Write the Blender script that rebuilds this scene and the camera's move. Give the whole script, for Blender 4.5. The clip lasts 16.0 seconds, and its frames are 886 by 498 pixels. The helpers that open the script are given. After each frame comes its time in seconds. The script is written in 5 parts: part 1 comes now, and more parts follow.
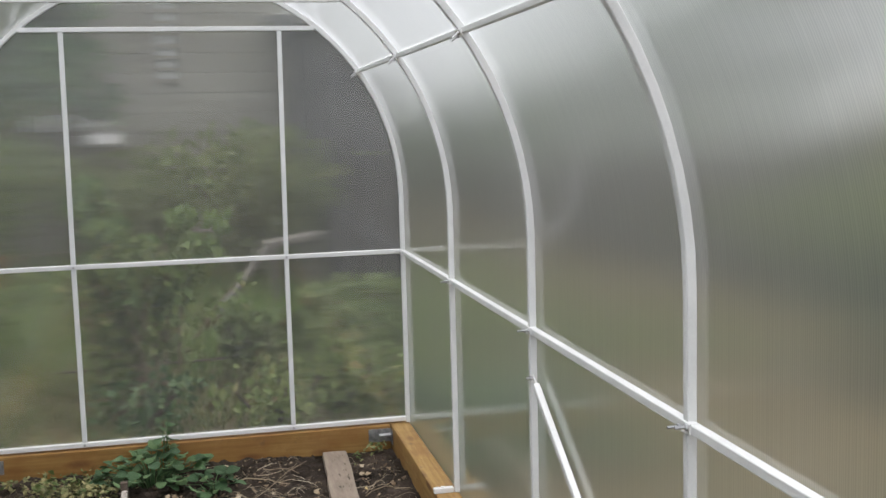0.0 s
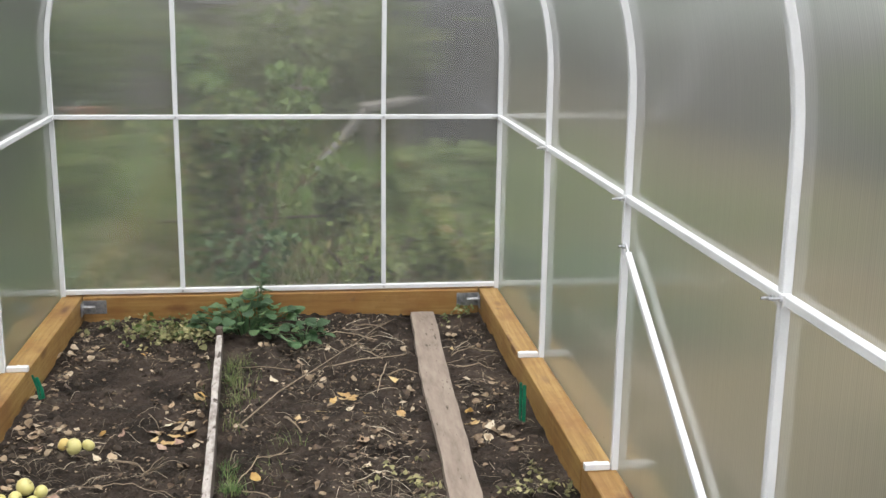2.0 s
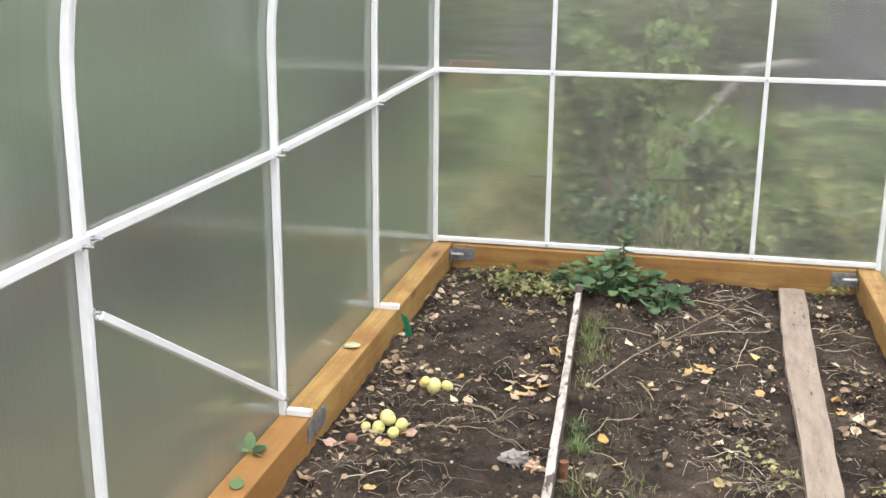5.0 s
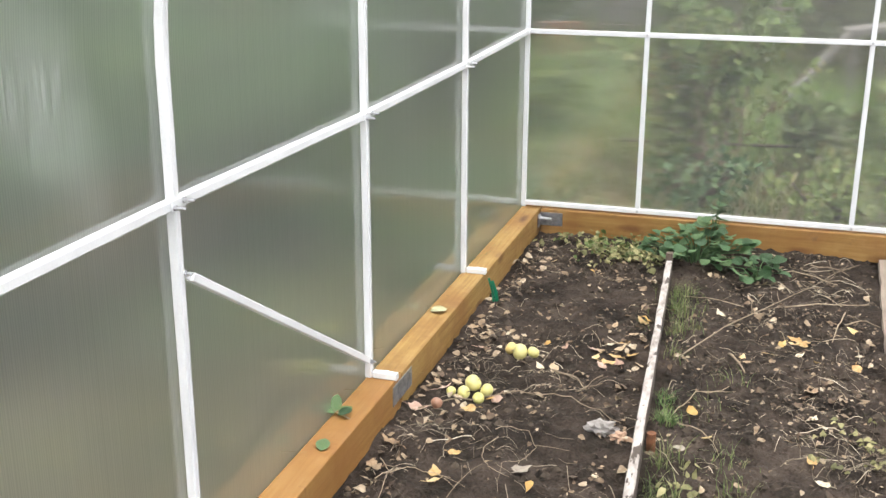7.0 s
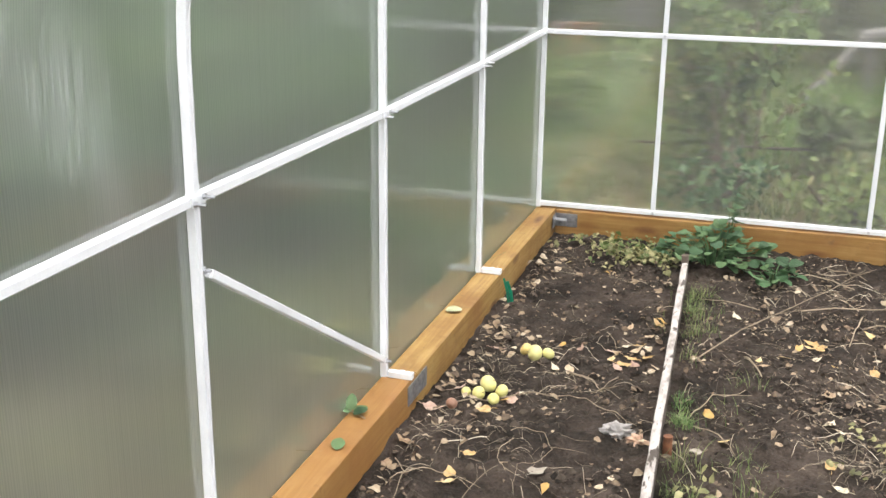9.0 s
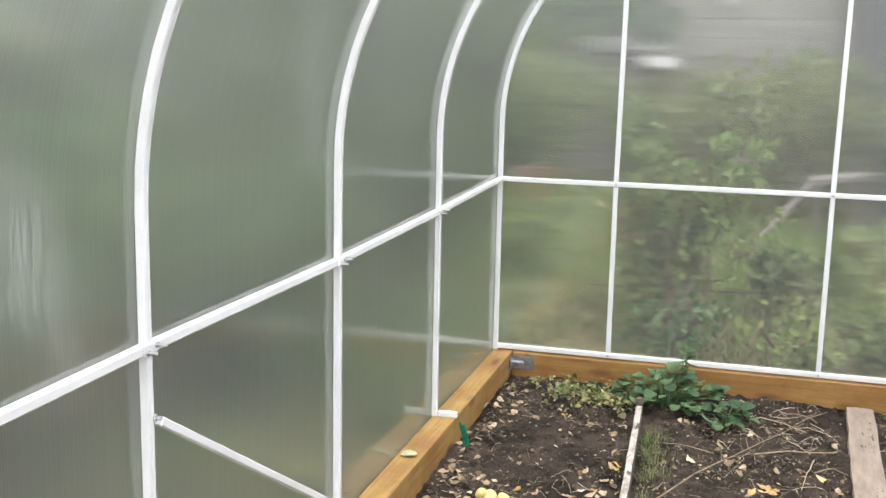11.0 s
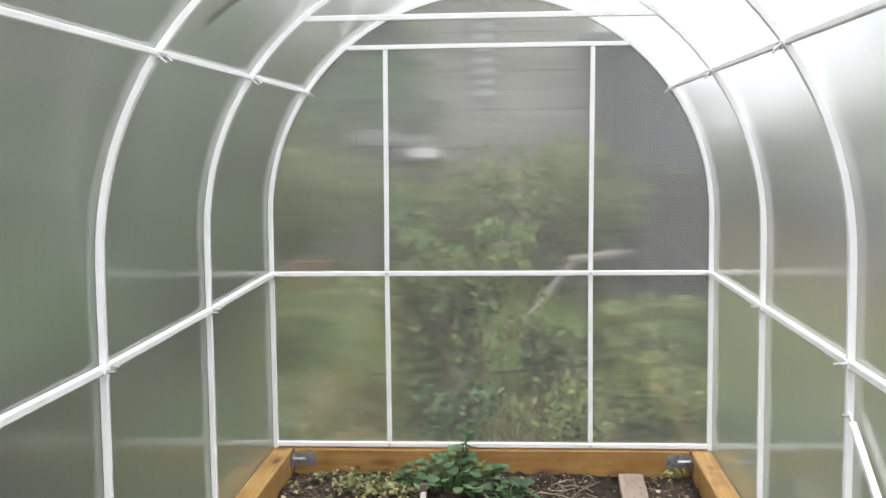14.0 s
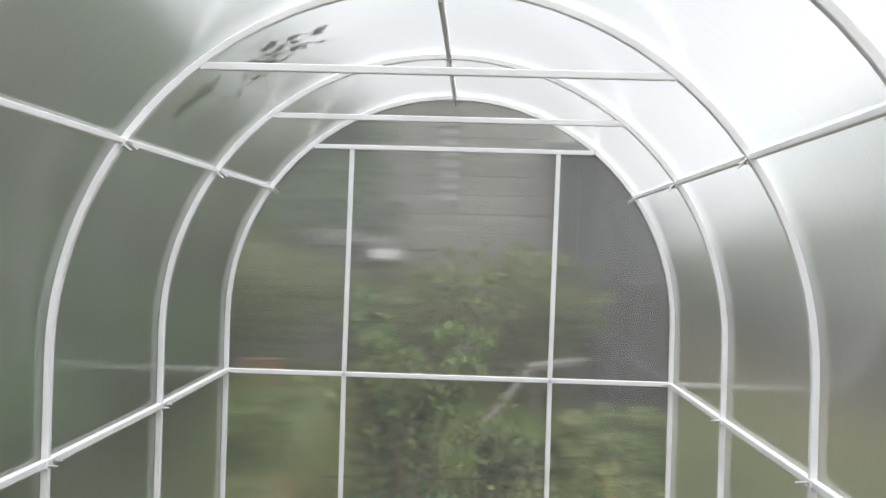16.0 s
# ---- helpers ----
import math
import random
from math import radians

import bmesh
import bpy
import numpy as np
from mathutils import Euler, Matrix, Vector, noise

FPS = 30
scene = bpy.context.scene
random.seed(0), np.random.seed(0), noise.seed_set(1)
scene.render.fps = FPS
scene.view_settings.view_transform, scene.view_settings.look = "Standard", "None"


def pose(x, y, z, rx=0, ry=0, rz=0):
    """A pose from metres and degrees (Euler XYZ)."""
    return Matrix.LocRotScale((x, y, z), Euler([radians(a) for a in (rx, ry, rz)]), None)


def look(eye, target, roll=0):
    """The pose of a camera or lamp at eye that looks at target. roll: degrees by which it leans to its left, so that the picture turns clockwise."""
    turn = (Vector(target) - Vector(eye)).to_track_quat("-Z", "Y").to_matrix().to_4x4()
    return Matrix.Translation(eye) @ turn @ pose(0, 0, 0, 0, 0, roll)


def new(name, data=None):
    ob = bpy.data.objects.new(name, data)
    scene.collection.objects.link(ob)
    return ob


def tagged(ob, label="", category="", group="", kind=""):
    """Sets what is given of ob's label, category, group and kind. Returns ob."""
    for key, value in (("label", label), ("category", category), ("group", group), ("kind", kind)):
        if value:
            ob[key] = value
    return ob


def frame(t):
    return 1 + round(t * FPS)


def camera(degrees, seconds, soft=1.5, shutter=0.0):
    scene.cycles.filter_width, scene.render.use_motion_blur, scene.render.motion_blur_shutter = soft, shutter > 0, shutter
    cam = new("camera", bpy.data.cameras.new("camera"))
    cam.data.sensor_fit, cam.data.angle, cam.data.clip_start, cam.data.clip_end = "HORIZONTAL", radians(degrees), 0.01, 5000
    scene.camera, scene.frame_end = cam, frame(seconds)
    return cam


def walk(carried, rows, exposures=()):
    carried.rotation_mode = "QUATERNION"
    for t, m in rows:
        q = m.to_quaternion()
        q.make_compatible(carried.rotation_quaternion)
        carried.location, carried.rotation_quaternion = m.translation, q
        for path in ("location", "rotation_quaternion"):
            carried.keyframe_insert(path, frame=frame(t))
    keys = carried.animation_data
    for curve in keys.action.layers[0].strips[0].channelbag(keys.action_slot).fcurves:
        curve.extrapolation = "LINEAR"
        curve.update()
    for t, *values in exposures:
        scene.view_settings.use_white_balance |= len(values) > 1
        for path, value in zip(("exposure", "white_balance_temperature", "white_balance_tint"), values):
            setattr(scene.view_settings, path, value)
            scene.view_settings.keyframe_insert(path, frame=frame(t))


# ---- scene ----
cam = camera(44.2, 16.0, soft=1.5)
PATH = [
    (0, (0.1210, -4.9242, 1.3801), (0.5385, -2.9814, 1.1536), -1.53),
    (0.5, (0.1400, -4.9265, 1.3637), (0.5690, -3.0140, 0.9654), -0.51),
    (1, (0.1603, -4.8992, 1.3426), (0.5494, -2.9937, 0.8760), -0.93),
    (1.5, (0.1464, -4.8884, 1.3336), (0.4753, -2.9740, 0.8573), -0.01),
    (2, (0.1161, -4.9182, 1.3426), (0.3589, -2.9853, 0.8898), 0.68),
    (2.5, (0.1140, -4.8934, 1.3321), (0.2250, -2.9484, 0.8795), 1.12),
    (3, (0.1035, -4.8850, 1.3277), (0.1641, -2.9445, 0.8475), 1.19),
    (3.5, (0.0992, -4.8896, 1.3251), (0.1433, -2.9508, 0.8361), 1.27),
    (4, (0.0989, -4.8889, 1.3268), (0.0369, -2.9488, 0.8450), 1.25),
    (4.5, (0.1157, -4.8833, 1.3282), (-0.1424, -2.9615, 0.8381), 0.68),
    (5, (0.1086, -4.8655, 1.3364), (-0.3019, -2.9816, 0.8052), 0.47),
    (5.2, (0.1064, -4.8639, 1.3471), (-0.3379, -2.9946, 0.7920), 0.59),
    (7.5, (0.0845, -4.8262, 1.3308), (-0.4817, -3.0048, 0.7290), 0.28),
    (8, (0.0751, -4.8229, 1.3261), (-0.5012, -3.0070, 0.7173), 0.63),
    (8.5, (0.0733, -4.8258, 1.3245), (-0.5171, -3.0170, 0.7082), 0.56),
    (9, (0.0682, -4.8280, 1.3306), (-0.5054, -3.0081, 0.7314), 0.64),
    (9.5, (0.0719, -4.8432, 1.3480), (-0.4925, -2.9857, 0.8672), 0.70),
    (9.7, (0.0794, -4.8499, 1.3470), (-0.4729, -2.9803, 0.9003), 0.53),
    (12, (0.1246, -4.8769, 1.3888), (-0.3702, -2.9670, 1.0608), 2.08),
    (12.5, (0.1196, -4.8776, 1.3916), (-0.3055, -2.9473, 1.0864), 1.62),
    (13, (0.1114, -4.8750, 1.3835), (-0.2173, -2.9221, 1.1035), 0.20),
    (13.5, (0.1328, -4.8911, 1.3737), (-0.0779, -2.9168, 1.1334), -0.17),
    (14, (0.1327, -4.8875, 1.3698), (-0.0043, -2.9006, 1.1862), -0.65),
    (14.5, (0.1243, -4.8851, 1.3699), (0.0536, -2.8924, 1.2145), -0.62),
    (15, (0.1232, -4.8833, 1.3700), (0.0784, -2.8896, 1.2187), -0.63),
    (15.5, (0.1115, -4.8760, 1.3784), (0.0961, -2.8793, 1.2650), -0.09),
    (16, (0.1196, -4.8514, 1.3642), (0.0562, -2.8524, 1.3694), 1.66),
]
LIFT = 0.46
EXPOSURE = [(t, stops + LIFT) for t, stops in ((0, 0.37), (1, 0.66), (1.5, 0.7), (2.5, 0.98), (3.5, 1.16), (5, 1.34), (7.5, 1.4), (9, 1.41), (9.5, 1.4), (12, 1.25), (13, 1.19), (14.5, 1.0), (16, 0.75))]
walk(cam, [(t, look(eye, target, roll)) for t, eye, target, roll in PATH], EXPOSURE)
SKY, SUN = 0.145, 0.75
ROOF_BEND, ROOF_HAZE, END_BEND, END_HAZE = 1.3, 0.075, 0.31, 0.045

# ---------------------------------------------------------------- sky and sun
world = bpy.data.worlds.new("overcast_sky")
scene.world = world
world.use_nodes = True
wn, wl = world.node_tree.nodes, world.node_tree.links
wn.clear()
sky = wn.new("ShaderNodeTexSky")
sky.sky_type = "NISHITA"
sky.sun_disc = False
sky.sun_elevation, sky.sun_rotation = radians(85), radians(200)
sky.air_density, sky.dust_density, sky.ozone_density = 1.0, 1.5, 1.0
pale = wn.new("ShaderNodeHueSaturation")
pale.inputs["Saturation"].default_value = 0.14
bg = wn.new("ShaderNodeBackground")
bg.inputs["Strength"].default_value = SKY
wo = wn.new("ShaderNodeOutputWorld")
wl.new(sky.outputs[0], pale.inputs["Color"])
wl.new(pale.outputs[0], bg.inputs["Color"])
wl.new(bg.outputs[0], wo.inputs["Surface"])
sun = new("sun", bpy.data.lights.new("sun", "SUN"))
sun.data.energy, sun.data.angle, sun.data.color = SUN, radians(70), (1.0, 0.97, 0.92)
sun.matrix_world = look((0.6 * math.sin(radians(200)), 0.6 * math.cos(radians(200)), 6.85), (0, 0, 0))


# ---------------------------------------------------------------- materials
def material(name):
    m = bpy.data.materials.new(name)
    m.use_nodes = True
    m.node_tree.nodes.clear()
    return m, m.node_tree.nodes, m.node_tree.links


def node(nodes, kind, **values):
    n = nodes.new("ShaderNode" + kind)
    for k, v in values.items():
        n.inputs[k.replace("_", " ")].default_value = v
    return n


def ramp(nodes, links, source, stops):
    r = nodes.new("ShaderNodeValToRGB")
    while len(r.color_ramp.elements) < len(stops):
        r.color_ramp.elements.new(0.5)
    for e, (p, c) in zip(r.color_ramp.elements, stops):
        e.position, e.color = p, (*c, 1)
    links.new(source, r.inputs["Fac"])
    return r.outputs["Color"]


def coords(nodes, links, scale=(1, 1, 1), space="Object"):
    tc = nodes.new("ShaderNodeTexCoord")
    mp = node(nodes, "Mapping", Scale=scale)
    links.new(tc.outputs[space], mp.inputs["Vector"])
    return mp.outputs["Vector"]


def noisy(nodes, links, vec, scale, detail=4, rough=0.55, distortion=0.0):
    n = node(nodes, "TexNoise", Scale=scale, Detail=detail, Roughness=rough, Distortion=distortion)
    links.new(vec, n.inputs["Vector"])
    return n.outputs["Fac"]


def mixed(nodes, links, fac, a, b, mode="MIX"):
    n = nodes.new("ShaderNodeMix")
    n.data_type, n.blend_type = "RGBA", mode
    for key, v in ((0, fac), (6, a), (7, b)):
        if hasattr(v, "links"):
            links.new(v, n.inputs[key])
        else:
            n.inputs[key].default_value = v if key == 0 else (*v, 1)
    return n.outputs[2]


def surface(name, stops, scale=8.0, stretch=(1, 1, 1), rough=0.6, metal=0.0, bump=0.0, fine=60.0, island=0.0, objects=0.0,
            spots=None, spot_scale=20.0, spot_at=0.62, spec=0.5, through_light=0.0, space="Object", bump_size=0.01):
    """A procedural surface: large and fine noise through a colour ramp, spots on top, relief, and a random shift a piece."""
    m, n, l = material(name)
    v = coords(n, l, stretch, space)
    a = noisy(n, l, v, scale, 5, 0.6)
    b = noisy(n, l, v, fine, 3, 0.6)
    mixn = n.new("ShaderNodeMath")
    mixn.operation = "MULTIPLY_ADD"
    mixn.inputs[1].default_value = 0.35
    l.new(b, mixn.inputs[0])
    low = n.new("ShaderNodeMath")
    low.operation = "MULTIPLY_ADD"
    low.inputs[1].default_value, low.inputs[2].default_value = 0.9, -0.12
    l.new(a, low.inputs[0])
    l.new(low.outputs[0], mixn.inputs[2])
    value = mixn.outputs[0]
    if island or objects:
        src = n.new("ShaderNodeNewGeometry").outputs["Random Per Island"] if island else n.new("ShaderNodeObjectInfo").outputs["Random"]
        shift = n.new("ShaderNodeMath")
        shift.operation = "MULTIPLY_ADD"
        shift.inputs[1].default_value = island or objects
        l.new(src, shift.inputs[0])
        sub = n.new("ShaderNodeMath")
        sub.operation = "SUBTRACT"
        sub.inputs[1].default_value = (island or objects) / 2
        l.new(value, sub.inputs[0])
        l.new(sub.outputs[0], shift.inputs[2])
        value = shift.outputs[0]
    colour = ramp(n, l, value, stops)
    if spots:
        s = noisy(n, l, v, spot_scale, 3, 0.6)
        f = ramp(n, l, s, [(spot_at, (0, 0, 0)), (spot_at + 0.06, (1, 1, 1))])
        colour = mixed(n, l, f, colour, spots)
    p = node(n, "BsdfPrincipled", Roughness=rough, Metallic=metal)
    p.inputs["Specular IOR Level"].default_value = spec
    l.new(colour, p.inputs["Base Color"])
    if bump:
        bp = node(n, "Bump", Strength=bump, Distance=bump_size)
        l.new(value if not island else b, bp.inputs["Height"])
        l.new(bp.outputs[0], p.inputs["Normal"])
    out = n.new("ShaderNodeOutputMaterial")
    shader = p.outputs[0]
    if through_light:
        t = n.new("ShaderNodeBsdfTranslucent")
        l.new(colour, t.inputs["Color"])
        ms = n.new("ShaderNodeMixShader")
        ms.inputs[0].default_value = through_light
        l.new(shader, ms.inputs[1])
        l.new(t.outputs[0], ms.inputs[2])
        shader = ms.outputs[0]
    l.new(shader, out.inputs["Surface"])
    return m


def maths(n, l, kind, a, b=None, c=None):
    m = n.new("ShaderNodeMath")
    m.operation = kind
    for i, v in enumerate((a, b, c)):
        if hasattr(v, "links"):
            l.new(v, m.inputs[i])
        elif v is not None:
            m.inputs[i].default_value = v
    return m.outputs[0]


def streaks(n, l, sep, share):
    """Dried whitish streaks along the ribs on one stretch of the side sheet, added to the haze."""
    rib = n.new("ShaderNodeTexNoise")
    rib.noise_dimensions = "2D"
    rib.inputs["Scale"].default_value, rib.inputs["Detail"].default_value = 1.0, 2.0
    spot = n.new("ShaderNodeCombineXYZ")
    l.new(maths(n, l, "MULTIPLY", sep.outputs[1], 420.0), spot.inputs[0])
    l.new(maths(n, l, "MULTIPLY", sep.outputs[2], 9.0), spot.inputs[1])
    l.new(spot.outputs[0], rib.inputs["Vector"])
    worn = noisy(n, l, coords(n, l, (1, 6, 2.2)), 5.0, 3, 0.6)
    lines = maths(n, l, "MULTIPLY", maths(n, l, "POWER", rib.outputs["Fac"], 3.0), maths(n, l, "MULTIPLY", worn, 2.0))
    total = None
    for y, z, ry, rz, strength in ((-3.38, 1.02, 0.13, 0.2, 0.75), (-3.5, 1.1, 0.22, 0.2, 0.55), (-3.3, 0.9, 0.1, 0.22, 0.4)):
        u = maths(n, l, "DIVIDE", maths(n, l, "SUBTRACT", sep.outputs[1], y), ry)
        v = maths(n, l, "DIVIDE", maths(n, l, "SUBTRACT", sep.outputs[2], z), rz)
        r = maths(n, l, "ADD", maths(n, l, "MULTIPLY", u, u), maths(n, l, "MULTIPLY", v, v))
        f = maths(n, l, "MULTIPLY", maths(n, l, "POWER", maths(n, l, "MAXIMUM", maths(n, l, "SUBTRACT", 1.0, r), 0.0), 2.0), strength)
        total = f if total is None else maths(n, l, "ADD", total, f)
    side = maths(n, l, "LESS_THAN", sep.outputs[0], 0.0)
    extra = maths(n, l, "MULTIPLY", maths(n, l, "MULTIPLY", total, lines), side)
    return maths(n, l, "MULTIPLY_ADD", extra, 1.0, share)


def polycarbonate(name, axis, slope, haze, soft, ior=1.4, mirror=1.6, tilt=0.06, polish=0.09, pitch=150.0, detail=0.5, scuff=False, ribs=0.0):
    """Clear twin-wall sheet: close ribs bend the light across themselves, a milky haze, gloss at grazing angles."""
    m, n, l = material(name)
    tc = n.new("ShaderNodeTexCoord")
    sep = n.new("ShaderNodeSeparateXYZ")
    l.new(tc.outputs["Object"], sep.inputs[0])
    rib = n.new("ShaderNodeTexNoise")
    rib.noise_dimensions = "1D"
    rib.inputs["Scale"].default_value, rib.inputs["Detail"].default_value, rib.inputs["Roughness"].default_value = pitch, detail, 0.7
    l.new(sep.outputs[axis], rib.inputs["W"])
    bend = n.new("ShaderNodeMath")
    bend.operation = "MULTIPLY_ADD"
    bend.inputs[1].default_value, bend.inputs[2].default_value = 2 * slope, -slope
    l.new(rib.outputs["Fac"], bend.inputs[0])
    push = n.new("ShaderNodeVectorMath")
    push.operation = "SCALE"
    push.inputs[0].default_value = (1, 0, 0) if axis == 0 else (0, 1, 0)
    l.new(bend.outputs[0], push.inputs["Scale"])
    geo = n.new("ShaderNodeNewGeometry")
    add = n.new("ShaderNodeVectorMath")
    l.new(geo.outputs["Normal"], add.inputs[0])
    l.new(push.outputs[0], add.inputs[1])
    nrm = n.new("ShaderNodeVectorMath")
    nrm.operation = "NORMALIZE"
    l.new(add.outputs[0], nrm.inputs[0])
    clear = node(n, "BsdfRefraction", Color=(0.98, 0.98, 0.978, 1), Roughness=soft, IOR=ior)
    l.new(nrm.outputs[0], clear.inputs["Normal"])
    if ribs:
        uneven = n.new("ShaderNodeTexNoise")
        uneven.noise_dimensions = "1D"
        uneven.inputs["Scale"].default_value, uneven.inputs["Detail"].default_value = 0.45 / ribs, 2.0
        l.new(sep.outputs[axis], uneven.inputs["W"])
        turn = maths(n, l, "MULTIPLY_ADD", sep.outputs[axis], math.tau / ribs, maths(n, l, "MULTIPLY", uneven.outputs["Fac"], 9.0))
        wave = maths(n, l, "SINE", turn)
        web = ramp(n, l, maths(n, l, "MULTIPLY_ADD", wave, 0.5, 0.5), [(0.25, (0.99, 0.99, 0.988)), (0.95, (0.89, 0.892, 0.897))])
        l.new(web, clear.inputs["Color"])
    gloss = node(n, "BsdfGlossy", Color=(0.95, 0.95, 0.95, 1), Roughness=polish)
    less = n.new("ShaderNodeVectorMath")
    less.operation = "SCALE"
    less.inputs["Scale"].default_value = tilt / slope
    l.new(push.outputs[0], less.inputs[0])
    add2 = n.new("ShaderNodeVectorMath")
    l.new(geo.outputs["Normal"], add2.inputs[0])
    l.new(less.outputs[0], add2.inputs[1])
    nrm2 = n.new("ShaderNodeVectorMath")
    nrm2.operation = "NORMALIZE"
    l.new(add2.outputs[0], nrm2.inputs[0])
    l.new(nrm2.outputs[0], gloss.inputs["Normal"])
    fres = node(n, "Fresnel", IOR=mirror)
    body = n.new("ShaderNodeMixShader")
    l.new(fres.outputs[0], body.inputs[0])
    l.new(clear.outputs[0], body.inputs[1])
    l.new(gloss.outputs[0], body.inputs[2])
    milk = node(n, "BsdfTranslucent", Color=(0.86, 0.87, 0.88, 1))
    white = node(n, "BsdfDiffuse", Color=(0.82, 0.83, 0.84, 1))
    hz = n.new("ShaderNodeMixShader")
    hz.inputs[0].default_value = 0.35
    l.new(milk.outputs[0], hz.inputs[1])
    l.new(white.outputs[0], hz.inputs[2])
    v = coords(n, l, (1, 1, 1))
    dust = noisy(n, l, v, 3.0, 5, 0.6)
    amount = n.new("ShaderNodeMath")
    amount.operation = "MULTIPLY_ADD"
    amount.inputs[1].default_value, amount.inputs[2].default_value = haze * 0.5, haze * 0.75
    l.new(dust, amount.inputs[0])
    share = amount.outputs[0]
    if scuff:
        share = streaks(n, l, sep, share)
    mx = n.new("ShaderNodeMixShader")
    l.new(share, mx.inputs[0])
    l.new(body.outputs[0], mx.inputs[1])
    l.new(hz.outputs[0], mx.inputs[2])
    out = n.new("ShaderNodeOutputMaterial")
    l.new(mx.outputs[0], out.inputs["Surface"])
    return m


def outer_skin(name, haze):
    """The outer wall of the twin-wall sheet: clear with a slight milky haze."""
    m, n, l = material(name)
    clear = node(n, "BsdfTransparent", Color=(0.97, 0.97, 0.97, 1))
    milk = node(n, "BsdfTranslucent", Color=(0.86, 0.87, 0.88, 1))
    v = coords(n, l, (1, 1, 1))
    amount = n.new("ShaderNodeMath")
    amount.operation = "MULTIPLY_ADD"
    amount.inputs[1].default_value, amount.inputs[2].default_value = haze * 0.6, haze * 0.7
    l.new(noisy(n, l, v, 3.0, 5, 0.6), amount.inputs[0])
    mx = n.new("ShaderNodeMixShader")
    l.new(amount.outputs[0], mx.inputs[0])
    l.new(clear.outputs[0], mx.inputs[1])
    l.new(milk.outputs[0], mx.inputs[2])
    out = n.new("ShaderNodeOutputMaterial")
    l.new(mx.outputs[0], out.inputs["Surface"])
    return m


def timber(name, axis, deep=0.0):
    """Orange-stained softwood with grain along the axis, knots and darker patches."""
    m, n, l = material(name)
    st = [26, 26, 26]
    st[axis] = 1.3
    v = coords(n, l, st)
    grain = noisy(n, l, v, 2.2, 6, 0.65, 0.4)
    colour = ramp(n, l, grain, [(0.25, (0.17, 0.09, 0.025)), (0.48, (0.295, 0.172, 0.047)), (0.62, (0.365, 0.228, 0.075)), (0.85, (0.43, 0.285, 0.11))])
    v2 = coords(n, l, (1, 1, 1))
    patch = ramp(n, l, noisy(n, l, v2, 5.0, 4, 0.6), [(0.4, (0, 0, 0)), (0.75, (1, 1, 1))])
    colour = mixed(n, l, patch, colour, (0.2, 0.09, 0.022))
    knots = n.new("ShaderNodeTexVoronoi")
    knots.inputs["Scale"].default_value = 1.0
    ks = [9, 9, 9]
    ks[axis] = 2.6
    l.new(coords(n, l, ks), knots.inputs["Vector"])
    kf = ramp(n, l, knots.outputs["Distance"], [(0.07, (1, 1, 1)), (0.2, (0, 0, 0))])
    colour = mixed(n, l, kf, colour, (0.1, 0.035, 0.009))
    marks = ramp(n, l, noisy(n, l, v2, 21.0, 4, 0.65), [(0.62, (0, 0, 0)), (0.72, (0.8, 0.8, 0.8))])
    colour = mixed(n, l, marks, colour, (0.13, 0.075, 0.032))
    dusty = ramp(n, l, noisy(n, l, v2, 11.0, 5, 0.65), [(0.5, (0, 0, 0)), (0.8, (0.4, 0.4, 0.4))])
    colour = mixed(n, l, dusty, colour, (0.42, 0.27, 0.11))
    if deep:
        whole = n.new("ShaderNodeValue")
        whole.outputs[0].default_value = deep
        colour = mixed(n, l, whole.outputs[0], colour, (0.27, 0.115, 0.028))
    p = node(n, "BsdfPrincipled", Roughness=0.6)
    l.new(colour, p.inputs["Base Color"])
    bp = node(n, "Bump", Strength=0.4, Distance=0.003)
    l.new(grain, bp.inputs["Height"])
    l.new(bp.outputs[0], p.inputs["Normal"])
    out = n.new("ShaderNodeOutputMaterial")
    l.new(p.outputs[0], out.inputs["Surface"])
    return m


WHITE = surface("white_powder_coat", [(0.3, (0.67, 0.68, 0.695)), (0.6, (0.76, 0.77, 0.785))], 6, rough=0.38, bump=0.05, fine=200)
STEEL = surface("galvanised_steel", [(0.3, (0.2, 0.205, 0.215)), (0.55, (0.34, 0.345, 0.36)), (0.8, (0.48, 0.485, 0.5))], 30, rough=0.42, metal=0.85)
CHROME = surface("zinc_bolt", [(0.3, (0.4, 0.4, 0.42)), (0.7, (0.6, 0.6, 0.62))], 30, rough=0.35, metal=0.9)
WOOD_Y = timber("stained_timber_long", 1)
# cross timber: the end beam's shade is mixed into the stain colour
WOOD_X = timber("stained_shaded_timber_cross", 0, 0.28)
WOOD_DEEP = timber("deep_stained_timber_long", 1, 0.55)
SHEET = polycarbonate("polycarbonate_ribs_round_arch", 1, ROOF_BEND, ROOF_HAZE, 0.42, 1.1, 1.8, polish=0.12, pitch=9000.0, scuff=True, ribs=0.006)
SKIN = outer_skin("polycarbonate_outer_skin", ROOF_HAZE)
SHEET_END = polycarbonate("polycarbonate_ribs_upright", 0, END_BEND, END_HAZE, 0.045, 1.4, 1.65, 0.012, 0.07, 420.0, 2.0)
SOIL = surface("dark_garden_soil", [(0.3, (0.0105, 0.008, 0.0065)), (0.46, (0.026, 0.019, 0.0145)), (0.6, (0.052, 0.0385, 0.0305)), (0.76, (0.094, 0.071, 0.056))],
               6, rough=0.95, bump=1.0, fine=110, spec=0.2, bump_size=0.03)
